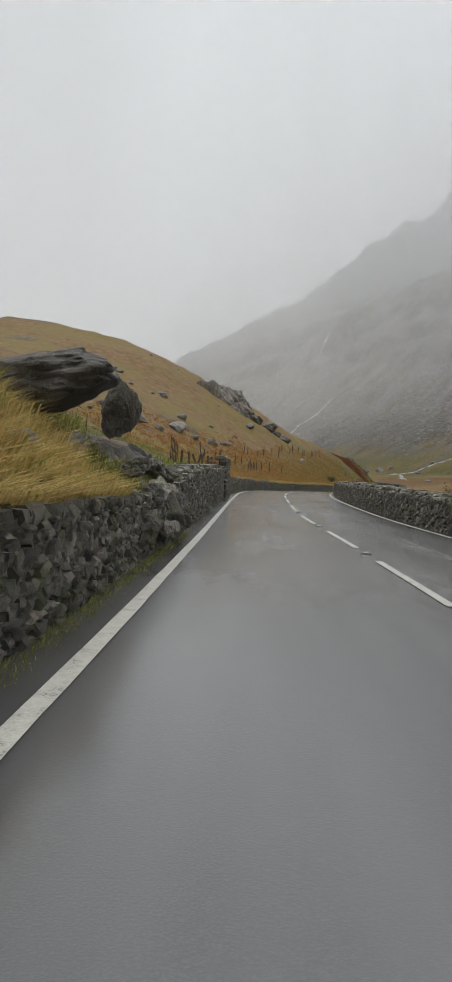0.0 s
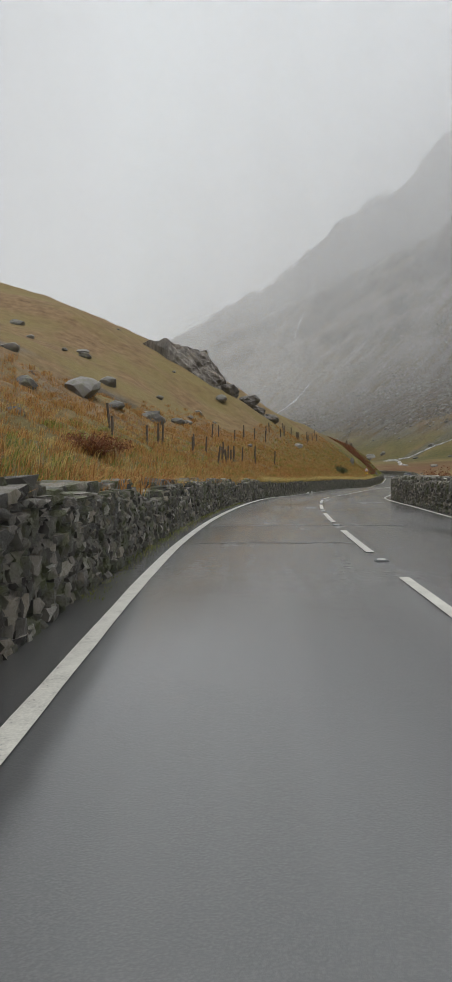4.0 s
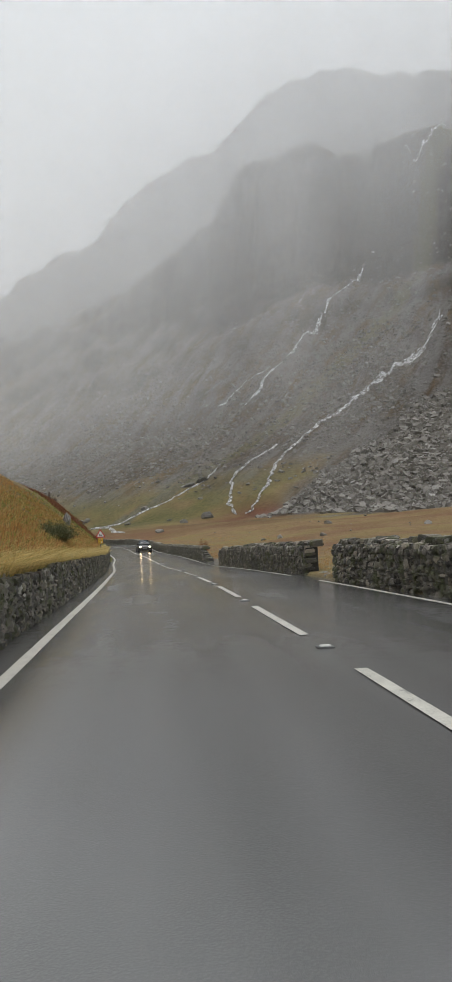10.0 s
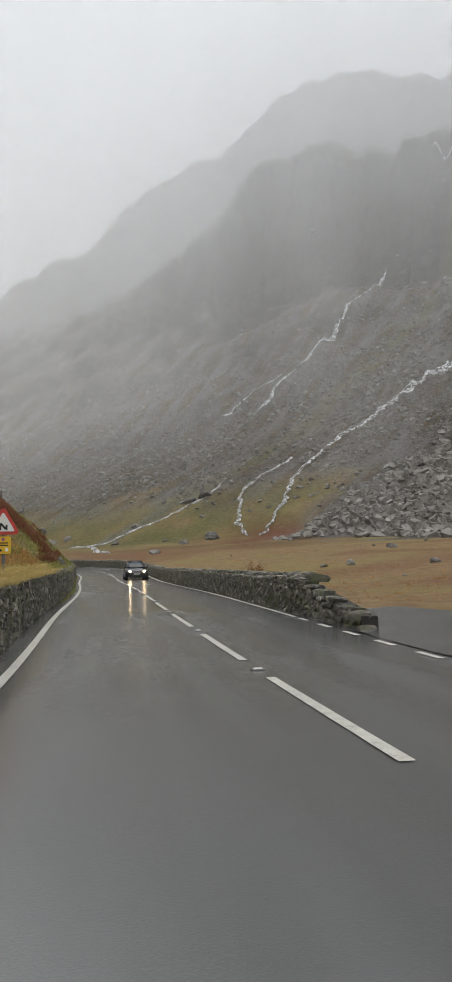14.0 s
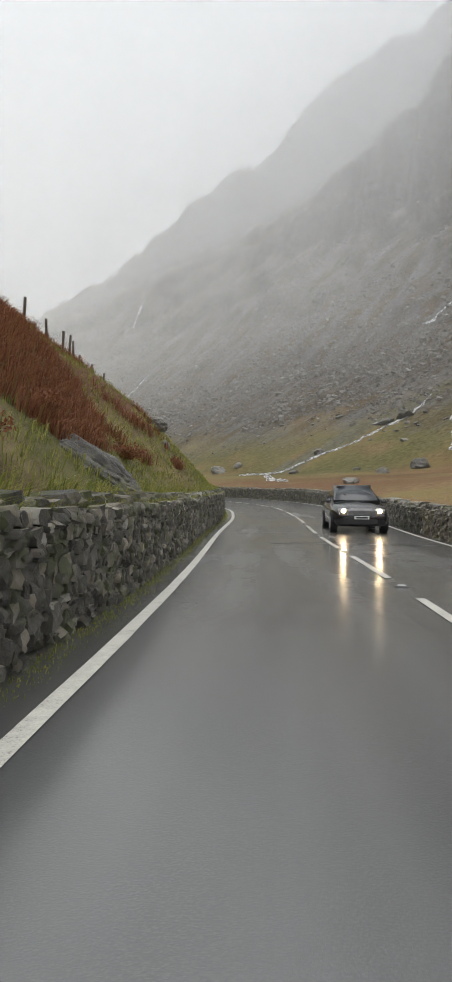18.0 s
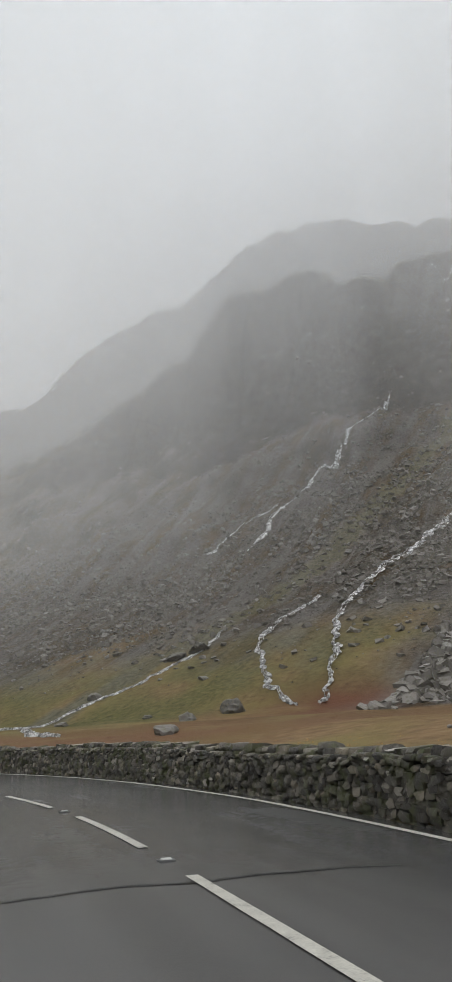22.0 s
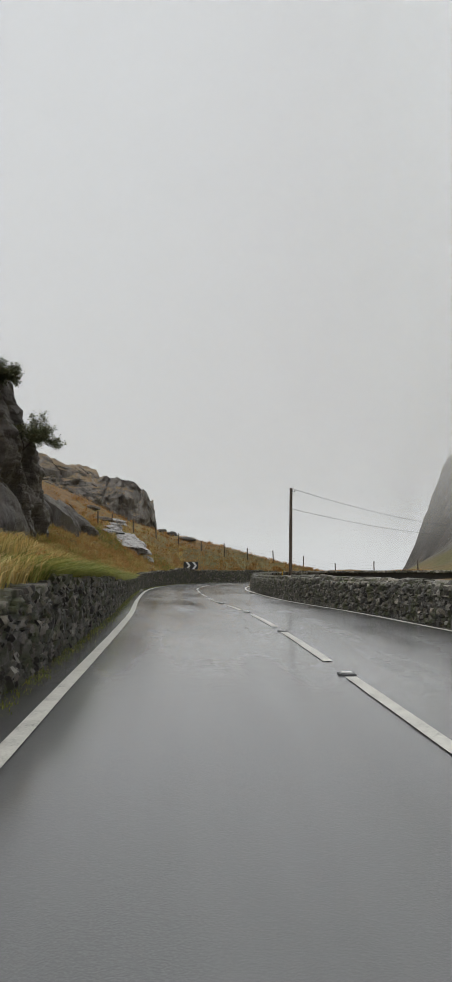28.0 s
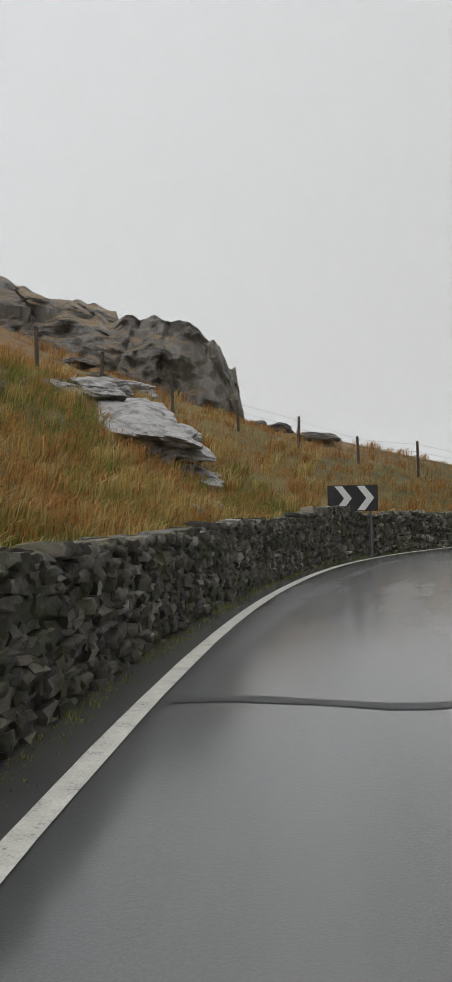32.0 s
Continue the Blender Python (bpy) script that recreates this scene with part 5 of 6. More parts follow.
def lay_wall(name, label, s0, s1, side, height, single, seed, cope=True, setback=0.0, ruin=0.0, coarse=0.62):
    """A wall of rough stones along the road. height: a function of s. single: the stretch of s whose stones are parts of their own."""
    r = np.random.default_rng(seed)
    wall = tagged(new(name), label, "stone wall", kind="structure")
    face = (lambda s: -(left_of(s) + WALL_L + setback)) if side < 0 else (lambda s: right_of(s) + WALL_R + setback)
    st = []                                            # s, depth, z, length, thickness, height
    z, row = -0.05, 0
    top = max(height(s) for s in np.linspace(s0, s1, 40))
    while z < top:
        ch = r.uniform(0.06, 0.17) * coarse
        s = s0 + r.uniform(0, 0.3)
        while s < s1:
            w = r.uniform(0.12, 0.36) * coarse
            hh = height(s) - ruin * max(0, float(fbm(s / 2.5, 3, seed, 3)))
            if z + ch * 0.6 < hh:
                big = r.uniform() < 0.09 and z + ch * 1.9 < hh
                st.append((s + w / 2, r.uniform(-0.045, 0.03), z + ch / 2 + r.uniform(-0.025, 0.025) + (ch * 0.45 if big else 0), w * r.uniform(1.12, 1.3), 0.34, ch * (2.1 if big else r.uniform(1.2, 1.5))))
            s += w
        z += ch
        row += 1
    if cope:
        s = s0
        while s < s1:
            w = r.uniform(0.14, 0.38)
            hh = height(s) - ruin * max(0, float(fbm(s / 2.5, 3, seed, 3)))
            st.append((s + w / 2, 0.22 + r.uniform(-0.06, 0.06), hh + r.uniform(0.0, 0.07), w * 1.05, r.uniform(0.38, 0.55), r.uniform(0.1, 0.2)))
            s += w
    st = np.array(st)
    n = len(st)
    depth = side * (st[:, 1] + 0.17) * 1.0
    fx = np.array([face(s) for s in st[:, 0]])
    x, y = at(st[:, 0], fx + depth)
    zz = road_z(st[:, 0]) + bank_z(st[:, 0], fx) + st[:, 2]
    yaw = np.arctan2(np.interp(st[:, 0], RS, TY), np.interp(st[:, 0], RS, TX))
    rot = turn(r.uniform(-0.1, 0.1, n), r.uniform(-0.16, 0.16, n), yaw + r.uniform(-0.09, 0.09, n))
    dims = st[:, 3:6]
    pick = r.integers(0, len(SHAPES), n)
    alone = (st[:, 0] > single[0]) & (st[:, 0] < single[1])
    if alone.sum() > 300:
        far = np.argsort(-np.abs(st[:, 0] - sum(single) / 2) * alone)[: alone.sum() - 300]
        alone[far] = False
    for i in np.where(alone)[0]:
        ob = part("stone", STONE_MESH[pick[i]], wall)
        ob.matrix_basis = Matrix.Translation((x[i], y[i], zz[i])) @ Matrix(rot[i].tolist()).to_4x4() @ Matrix.Diagonal((*dims[i], 1))
    rest = np.where(~alone)[0]
    if len(rest):
        base = np.array(SHAPES)[pick[rest]] * dims[rest][:, None]
        v = np.einsum("nij,nkj->nki", rot[rest], base) + np.stack([x, y, zz], 1)[rest][:, None]
        f = STONE_F[None] + (np.arange(len(rest)) * 26)[:, None, None]
        tagged(part("stones", crisp(mesh("stones", v.reshape(-1, 3).tolist(), f.reshape(-1, 4).tolist(), M_WALL, True)), wall), kind="stuff")
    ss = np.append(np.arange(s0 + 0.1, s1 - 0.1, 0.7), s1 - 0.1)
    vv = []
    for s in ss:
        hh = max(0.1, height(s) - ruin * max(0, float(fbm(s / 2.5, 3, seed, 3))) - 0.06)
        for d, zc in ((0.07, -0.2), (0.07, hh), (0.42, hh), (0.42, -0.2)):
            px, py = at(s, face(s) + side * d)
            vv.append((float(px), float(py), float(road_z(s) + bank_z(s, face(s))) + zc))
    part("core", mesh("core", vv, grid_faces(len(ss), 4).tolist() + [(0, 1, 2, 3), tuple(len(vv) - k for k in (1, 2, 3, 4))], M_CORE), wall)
    return wall


def left_h(s):
    return float(np.interp(s, WALL_S, WALL_H) + np.interp(s, [278, 281, 288, 295, 300, 305], [0, 0.22, 0.34, 0.5, 0.42, 0.2]))


def right_h(s):
    return 0.9 + 0.1 * float(fbm(s / 6, 1, 17, 2)) - 0.12 * float(sstep(150, 200, s))


lay_wall("roadside_wall", "dark wet retaining wall of rough stones under overhanging grass", -24, 14, -1, left_h, (4.5, 10.5), 11, cope=False)
lay_wall("roadside_wall", "tall dry-stone wall of dark slate beside the road", 14, 35.2, -1, left_h, (16, 26), 12, coarse=0.6)
lay_wall("wall_pillar", "thick raised wall end of stacked slates", 35.2, 37.6, -1, lambda s: 1.86, (35.2, 37.6), 13, coarse=0.6, setback=-0.14)
lay_wall("roadside_wall", "low tumbled retaining wall with grass growing over it", 37.4, 66, -1, left_h, (54, 62), 14, ruin=0.5)
lay_wall("roadside_wall", "low dark retaining wall curving with the road", 66, 152, -1, left_h, (84, 92), 15, ruin=0.15)
lay_wall("roadside_wall", "high dark dry-stone wall under the bracken bank", 152, 205, -1, left_h, (164, 172), 16, coarse=0.7)
lay_wall("roadside_wall", "dark retaining wall below the rock face", 205, 276, -1, left_h, (256, 265), 17, cope=False, ruin=0.25, coarse=0.66)
lay_wall("roadside_wall", "low broken wall round the outside of the bend", 276, S_END - 2, -1, left_h, (280, 292), 18, ruin=0.3, cope=False)
lay_wall("roadside_wall", "dry-stone wall along the valley side of the road", -24, 106.0, 1, right_h, (40, 52), 21)
lay_wall("roadside_wall", "short dry-stone wall between two openings", 109.2, 130.6, 1, right_h, (112, 122), 22)
lay_wall("roadside_wall", "tumbled low end of the dry-stone wall at the gateway", 136.6, 140.9, 1, lambda s: 0.3 + 0.12 * (s - 136.6), (136.6, 140.9), 26, cope=False, ruin=0.35, coarse=0.95)
lay_wall("roadside_wall", "dry-stone wall along the outside of the long bend", 140.8, 236, 1, right_h, (196, 208), 23)
lay_wall("roadside_wall", "low dry-stone wall beside the road bend", 236, S_END - 2, 1, right_h, (250, 262), 24)
lay_wall("field_wall", "tumbled rubble wall behind the field gateway", 126, 137.5, 1, lambda s: 0.75, (129, 136), 25, setback=4.0, ruin=0.4, coarse=0.85)


# ---------------------------------------------------------------- grass
def tufts(name, s_lo, s_hi, count, dl_lo, dl_hi, mat, label, length=(0.18, 0.42), blades=9, seed=1, where=None, droop=0.35, right=False, spread=0.07):
    r = np.random.default_rng(seed)
    s = r.uniform(s_lo, s_hi, count)
    dl = dl_lo + (dl_hi - dl_lo) * r.uniform(0, 1, count) ** 1.6
    if where is not None:
        ok = where(s, dl)
        s, dl = s[ok], dl[ok]
    count = len(s)
    d = right_of(s) + WALL_R + 0.5 + dl if right else -(left_of(s) + WALL_L + dl)
    x, y = at(s, d)
    z = land(x, y, s, d) if dl_lo > 0.04 or right else road_z(s) + bank_z(s, d)
    n = count * blades
    tx, ty = np.repeat(x, blades) + r.normal(0, spread, n), np.repeat(y, blades) + r.normal(0, spread, n)
    tz = np.repeat(z, blades) - 0.03
    hh = np.repeat(r.uniform(*length, count), blades) * r.uniform(0.6, 1.15, n)
    ang = r.uniform(0, 2 * np.pi, n)
    downx, downy = np.interp(np.repeat(s, blades), RS, TY), -np.interp(np.repeat(s, blades), RS, TX)
    if dl_lo > 0.04 and not right:                     # no blade takes root on the face of the wall
        past = np.maximum(0, (tx - np.repeat(x, blades)) * downx + (ty - np.repeat(y, blades)) * downy - (np.repeat(dl, blades) - 0.16))
        tx, ty = tx - downx * past, ty - downy * past
    bx = np.cos(ang) * 0.45 + downx * droop * (1 if not right else 0.3)
    by = np.sin(ang) * 0.45 + downy * droop * (1 if not right else 0.3)
    w = hh * 0.016 + 0.003
    px, py = -np.sin(ang) * w, np.cos(ang) * w
    zero = np.zeros(n)
    root, tip = np.stack([tx, ty, tz], 1), np.stack([tx + bx * hh * 1.0, ty + by * hh * 1.0, tz + hh * 0.78], 1)
    mid = np.stack([tx + bx * hh * 0.3, ty + by * hh * 0.3, tz + hh * 0.62], 1)
    side = np.stack([px, py, zero], 1)
    v = np.stack([root - side, root + side, mid + side * 0.8, mid - side * 0.8, tip], 1).reshape(-1, 3)
    k = (np.arange(n) * 5)[:, None]
    quads, tris = k + np.array([[0, 1, 2, 3]]), k + np.array([[3, 2, 4]])
    me = mesh(name, v.tolist(), quads.tolist() + tris.tolist(), mat)
    return tagged(new(name, me), label, "grass", kind="stuff")


tufts("bank_grass", -6, 9.5, 5600, 0.2, 4.5, M_STRAW, "long straw-coloured grass hanging over the wall", (0.2, 0.5), 12, 1, droop=0.6)
tufts("bank_grass", -6, 20, 900, 0.2, 5, M_GREEN, "green grass among the straw on the bank", (0.15, 0.35), 9, 2)
tufts("field_grass", 16, 50, 2200, 0.7, 12, M_GREEN, "rough green grass behind the wall", (0.12, 0.3), 8, 3)
tufts("hill_grass", 40, 100, 9000, 0.3, 12, M_RUST, "rust-brown moor grass on the hillside", (0.12, 0.3), 8, 4)
tufts("hill_grass", 46, 150, 3000, 0.2, 7, M_STRAW, "straw grass along the top of the wall", (0.14, 0.34), 8, 5, droop=0.5)
tufts("hill_grass", 90, 205, 13000, 0.2, 7, M_GREEN, "green and straw grass on the steep bank", (0.1, 0.24), 9, 6, where=lambda s, dl: ~((s > 165) & (s < 194) & (fbm(s / 5, dl / 2.5, 5, 3) + 0.12 * (dl - 2.4) + 0.02 * (182 - s) * (s > 182) > 0.02)))
tufts("hill_grass", 84, 152, 11000, 0.8, 9, M_RUST, "tawny grass on the upper bank", (0.15, 0.35), 8, 7)
tufts("bracken", 165, 195, 9500, 1.3, 9, M_FERN, "dead red-brown bracken covering the bank", (0.22, 0.45), 10, 8, where=lambda s, dl: fbm(s / 5, dl / 2.5, 5, 3) + 0.12 * (dl - 2.4) + 0.02 * (182 - s) * (s > 182) > -0.02)
tufts("bank_grass", 245, 292, 7500, 0.2, 7.5, M_STRAW, "straw grass on the bank under the rock face", (0.12, 0.3), 10, 9, droop=0.75, where=lambda s, dl: fbm(s / 3.5, dl / 1.8, 77, 3) > -0.12)
tufts("bank_grass", 246, 296, 21000, 0.2, 7, M_GREEN, "green grass on the bank under the rock face", (0.12, 0.3), 9, 10, droop=0.5, where=lambda s, dl: fbm(s / 3.5, dl / 1.8, 77, 3) - 0.05 * (dl - 3.5) < 0.12)
tufts("hill_grass", 268, 318, 15000, 0.9, 18, M_RUST, "tawny grass on the knoll", (0.15, 0.38), 8, 11)
tufts("verge_grass", 150, 206, 2000, -0.13, -0.0, M_GREEN, "mossy green grass at the foot of the wall", (0.02, 0.07), 8, 12, droop=0.1)
tufts("verge_grass", 236, 300, 1900, -0.13, -0.0, M_GREEN, "mossy green grass at the foot of the wall", (0.02, 0.07), 8, 13, droop=0.1)
tufts("verge_grass", 0, 16, 900, -0.13, -0.0, M_GREEN, "green grass at the foot of the wall", (0.02, 0.07), 8, 14, droop=0.1)
tufts("verge_grass", 42, 66, 500, -0.13, -0.0, M_GREEN, "green grass at the foot of the wall", (0.02, 0.07), 8, 15, droop=0.1)
tufts("field_grass", 90, 260, 6000, 0.2, 16, M_RUST, "rust-brown grass beyond the wall", (0.07, 0.18), 9, 16, right=True, where=lambda s, dl: (s < 127) | (s > 143) | (dl > 4.5))

tufts("hanging_grass", 74, 150, 3600, 0.2, 0.6, M_STRAW, "straw grass hanging over the face of the wall", (0.25, 0.5), 10, 17, droop=0.9)
tufts("hanging_grass", 74, 205, 3000, 0.2, 0.6, M_GREEN, "green grass hanging over the face of the wall", (0.15, 0.32), 9, 18, droop=0.8)
tufts("bank_grass", 240, 296, 3600, 0.2, 8, M_RUST, "rust-coloured grass among the straw on the bank", (0.14, 0.34), 9, 20, droop=0.4, where=lambda s, dl: fbm(s / 3.5, dl / 1.8, 77, 3) + 0.06 * (dl - 3) > 0.0)
tufts("hanging_grass", 245, 276, 2400, 0.2, 0.65, M_GREEN, "green grass hanging over the face of the wall", (0.25, 0.5), 10, 19, droop=0.9)

# thick tussocks that stand out of the shorter grass
for k, (lo, hi, count, far_, mat, lab, size) in enumerate(((240, 300, 620, 9, M_STRAW, "thick straw-pale tussocks on the bank under the rock face", (0.25, 0.55)), (246, 318, 620, 15, M_RUST, "rust-orange tussocks on the bank and the knoll", (0.22, 0.5)),
                                                           (-6, 15, 240, 4.5, M_GREEN, "lush green tussocks overhanging the wall", (0.25, 0.5)), (44, 100, 650, 13, M_RUST, "rust-orange tussocks on the hillside", (0.2, 0.42)),
                                                           (50, 150, 420, 6, M_GREEN, "green tussocks above the low wall", (0.18, 0.36)))):
    tufts("tussock_grass", lo, hi, count, 0.25, far_, mat, lab, size, 46, 40 + k, droop=0.3, spread=0.13)

# ---------------------------------------------------------------- fences
POST = [cyl("post", 0.055, 0.05, 1.25, M_WOOD, 8, 0.006, k) for k in range(4)]
r_f = random.Random(3)


def fence(label, places, h=1.0, wires=3, lean=4, stay=()):
    f = tagged(new("fence"), label, "fence")
    tops = []
    for i, (x, y) in enumerate(places):
        z = gz(x, y) - 0.25
        k = h * r_f.uniform(0.9, 1.12)
        m = pose(x, y, z, r_f.uniform(-lean, lean), r_f.uniform(-lean, lean), r_f.uniform(0, 90)) @ Matrix.Diagonal((1, 1, k, 1))
        part("post", POST[i % 4], f, "", m)
        tops.append(Vector((x, y, z + 1.25 * k)))
    for w in range(wires):
        bm, old = bmesh.new(), None
        for k, a in enumerate(tops):
            p = a - Vector((0, 0, 0.12 + 0.27 * w))
            t = tops[min(k + 1, len(tops) - 1)] - tops[max(k - 1, 0)]
            side, up = Vector((-t.y, t.x, 0)).normalized() * 0.004, Vector((0, 0, 0.004))
            ring = [bm.verts.new(p + o) for o in (side, up, -side, -up)]
            for j in range(4 if old else 0):
                bm.faces.new((old[j], old[(j + 1) % 4], ring[(j + 1) % 4], ring[j]))
            old = ring
        part("wire", finish(bm, "wire", M_WIRE), f, "thin dull fence wire")
    return f


def along(s0, s1, step, dl):
    return [tuple(float(c) for c in at(s, -(left_of(s) + WALL_L + (dl(s) if callable(dl) else dl)))) for s in np.arange(s0, s1, step)]


fence("old post and wire fence climbing from the broken wall", along(62, 92, 2.3, lambda s: 4.6 - 0.04 * (s - 62) + 0.5 * math.sin(s)), 0.95)
fence("short row of leaning posts above the wall", [(6.2, 75.9), (6.6, 77.5), (7.0, 79.2), (7.4, 81.0), (7.7, 83.0), (8.0, 85.2)], 0.9, 2, 6)
fence("post and wire fence crossing the spur", along(90, 146, 2.6, lambda s: 7.4 + 0.01 * (s - 90) + 0.4 * math.sin(s * 0.7)), 1.0)
fence("post and wire fence along the crest of the bracken bank", along(171, 197, 1.9, lambda s: 6.3 + 0.3 * math.sin(s * 0.5)), 0.95)
KNOLL = [(12.2, 276.6), (11.4, 279.8), (11.9, 282.6), (12.9, 284.9), (14.1, 286.9), (15.5, 288.9), (17.2, 290.4), (18.9, 292.0), (21.0, 293.4), (23.6, 294.6), (26.5, 295.6), (30.0, 296.4), (34, 297)]
kf = fence("post and wire fence round the foot of the knoll", KNOLL, 1.12, 3, 3)
part("stay", POST[1], kf, "leaning wooden stay", pose(11.2, 275.4, gz(11.2, 275.4), 40, 0, -40) @ Matrix.Diagonal((0.9, 0.9, 1.0, 1)))
# rusty hurdles and leaning stakes behind the tall wall
for i, (s, dl, lean) in enumerate([(27.0, 1.2, 4), (29.5, 1.1, -6), (31.2, 1.0, 14), (32.4, 1.0, -18), (33.6, 1.0, 8), (34.6, 0.95, -10)]):
    x, y = at(s, -(left_of(s) + WALL_L + dl))
    ob = tagged(new("stake", cyl("stake", 0.05, 0.045, 0.75, M_WOOD, 8, 0.008, i)), "dark leaning wooden stake behind the wall", "post", "stakes behind the wall")
    ob.matrix_world = pose(float(x), float(y), gz(float(x), float(y)) - 0.2, lean, lean * 0.6, 20 * i)
hx, hy = at(25.5, -(left_of(25.5) + WALL_L + 1.3))
hurdle = tagged(new("hurdle"), "rusty metal sheep hurdle leaning behind the wall", "hurdle")
hurdle.matrix_world = pose(float(hx), float(hy), gz(float(hx), float(hy)) + 0.05, 0, 6, 84)
M_RUSTY = plain("rusted_iron", (0.1, 0.06, 0.045), 0.7, 0.4, 0.5, 20)
for k in range(3):
    part("rail", box("rail", (1.9, 0.03, 0.04), M_RUSTY, 0.006), hurdle, "", pose(0, 0, 0.15 + 0.3 * k))
for k in range(5):
    part("bar", box("bar", (0.03, 0.025, 0.85), M_RUSTY, 0.005), hurdle, "", pose(-0.9 + 0.45 * k, 0, 0.42))
rx_, ry_ = at(34.0, -(left_of(34.0) + WALL_L + 0.55))
gate_rail = tagged(new("timber_rail"), "orange-brown timber rail fixed behind the pillar", "rail")
gate_rail.matrix_world = pose(float(rx_), float(ry_), gz(float(rx_), float(ry_)) - 0.4, 0, 0, 80)
M_TIMBER = plain("orange_timber", (0.22, 0.1, 0.04), 0.6, 0, 0.35, 12)
part("board", box("board", (1.6, 0.05, 0.12), M_TIMBER, 0.01), gate_rail, "", pose(0, 0, 0.75))
part("board", box("board", (1.6, 0.05, 0.1), M_TIMBER, 0.01), gate_rail, "", pose(0, 0, 0.4))
for k in (-0.6, 0.5):
    part("upright", box("upright", (0.1, 0.1, 1.0), M_WOOD, 0.012), gate_rail, "", pose(k, 0.07, 0.45))

# ---------------------------------------------------------------- signs
def plate(name, pts, thick, mat):
    bm = bmesh.new()
    a = [bm.verts.new((x, -thick / 2, z)) for x, z in pts]
    b = [bm.verts.new((x, thick / 2, z)) for x, z in pts]
    bm.faces.new(a)
    bm.faces.new(b[::-1])
    for i in range(len(pts)):
        j = (i + 1) % len(pts)
        bm.faces.new((a[j], a[i], b[i], b[j]))
    bmesh.ops.recalc_face_normals(bm, faces=bm.faces[:])
    return finish(bm, name, mat)


def tri(r, z0=0.0, cut=0.12):
    out = []
    for k in range(3):
        a = math.pi / 2 + 2 * math.pi * k / 3
        p, t = (r * math.cos(a), z0 + r * math.sin(a)), (-math.sin(a), math.cos(a))
        out += [(p[0] * (1 - cut * 0.5) - t[0] * r * cut, z0 + (p[1] - z0) * (1 - cut * 0.5) - t[1] * r * cut), (p[0] * (1 - cut * 0.5) + t[0] * r * cut, z0 + (p[1] - z0) * (1 - cut * 0.5) + t[1] * r * cut)]
    return out


sign = tagged(new("bend_sign"), "red-bordered white triangle warning of bends over a yellow plate", "road sign")
sx_, sy_ = 30.75, 134.6
sign.matrix_world = pose(sx_, sy_, gz(sx_, sy_) - 0.1, 0, 0, -20)
ZS = 1.42 - gz(sx_, sy_) + 0.1
part("post", cyl("post", 0.038, 0.038, ZS - 0.1, M_STEEL, 12), sign, "grey steel post", pose(0, 0.05, 0))
tr = part("triangle", plate("triangle", tri(0.36, 0, 0.1), 0.02, M_RED), sign, "red triangular border", pose(0, 0, ZS))
part("field", plate("field", tri(0.255, 0, 0.06), 0.008, M_WHITE), tr, "white sign face", pose(0, -0.013, 0))
part("symbol", plate("symbol", [(-0.085, -0.09), (-0.04, -0.09), (-0.04, 0.0), (0.03, -0.075), (0.085, -0.09), (0.085, 0.02), (0.045, 0.02), (0.045, -0.03), (-0.03, 0.06), (-0.085, 0.05)][::1], 0.006, M_BLACK), tr, "black double-bend symbol", pose(0, -0.019, -0.02))
yp = part("plate", box("plate", (0.3, 0.018, 0.36), M_YELLOW, 0.02), sign, "yellow parking plate", pose(0, 0, ZS - 0.42))
part("disc", plate("disc", [(0.035 * math.cos(k * math.pi / 8), 0.035 * math.sin(k * math.pi / 8)) for k in range(16)], 0.004, plain("sign_purple", (0.25, 0.1, 0.2), 0.5)), yp, "small round symbol", pose(0, -0.012, 0.12))
for k in range(2):
    part("text_bar", box("text_bar", (0.2, 0.004, 0.022), M_BLACK, 0.002), yp, "", pose(0, -0.011, 0.045 - 0.05 * k))
part("pictogram", plate("pictogram", [(-0.1, -0.13), (-0.03, -0.13), (-0.02, -0.1), (-0.06, -0.07), (-0.1, -0.1)], 0.004, M_BLACK), yp, "", pose(0, -0.012, 0))
part("pictogram", plate("pictogram", [(0.04, -0.13), (0.1, -0.13), (0.1, -0.06), (0.05, -0.05)], 0.004, M_WHITE), yp, "", pose(0, -0.012, 0))

chev = tagged(new("chevron_board"), "black board with two white chevrons beside the bend", "road sign")
chev.matrix_world = pose(18.72, 280.37, 1.56, 0, 0, 24)
board = part("board", box("board", (1.18, 0.03, 0.62), M_BLACK, 0.012), chev, "", pose(0, 0, 0.64))
for cx in (-0.22, 0.3):
    part("chevron", plate("chevron", [(cx - 0.2, 0.29), (cx - 0.02, 0.29), (cx + 0.2, 0.0), (cx - 0.02, -0.29), (cx - 0.2, -0.29), (cx + 0.02, 0.0)], 0.006, M_WHITE), board, "white chevron", pose(0, -0.019, 0))
for cx in (-0.42, 0.42):
    part("post", cyl("post", 0.035, 0.035, 1.5, M_STEEL, 10), chev, "grey steel post", pose(cx, 0.05, -0.75))

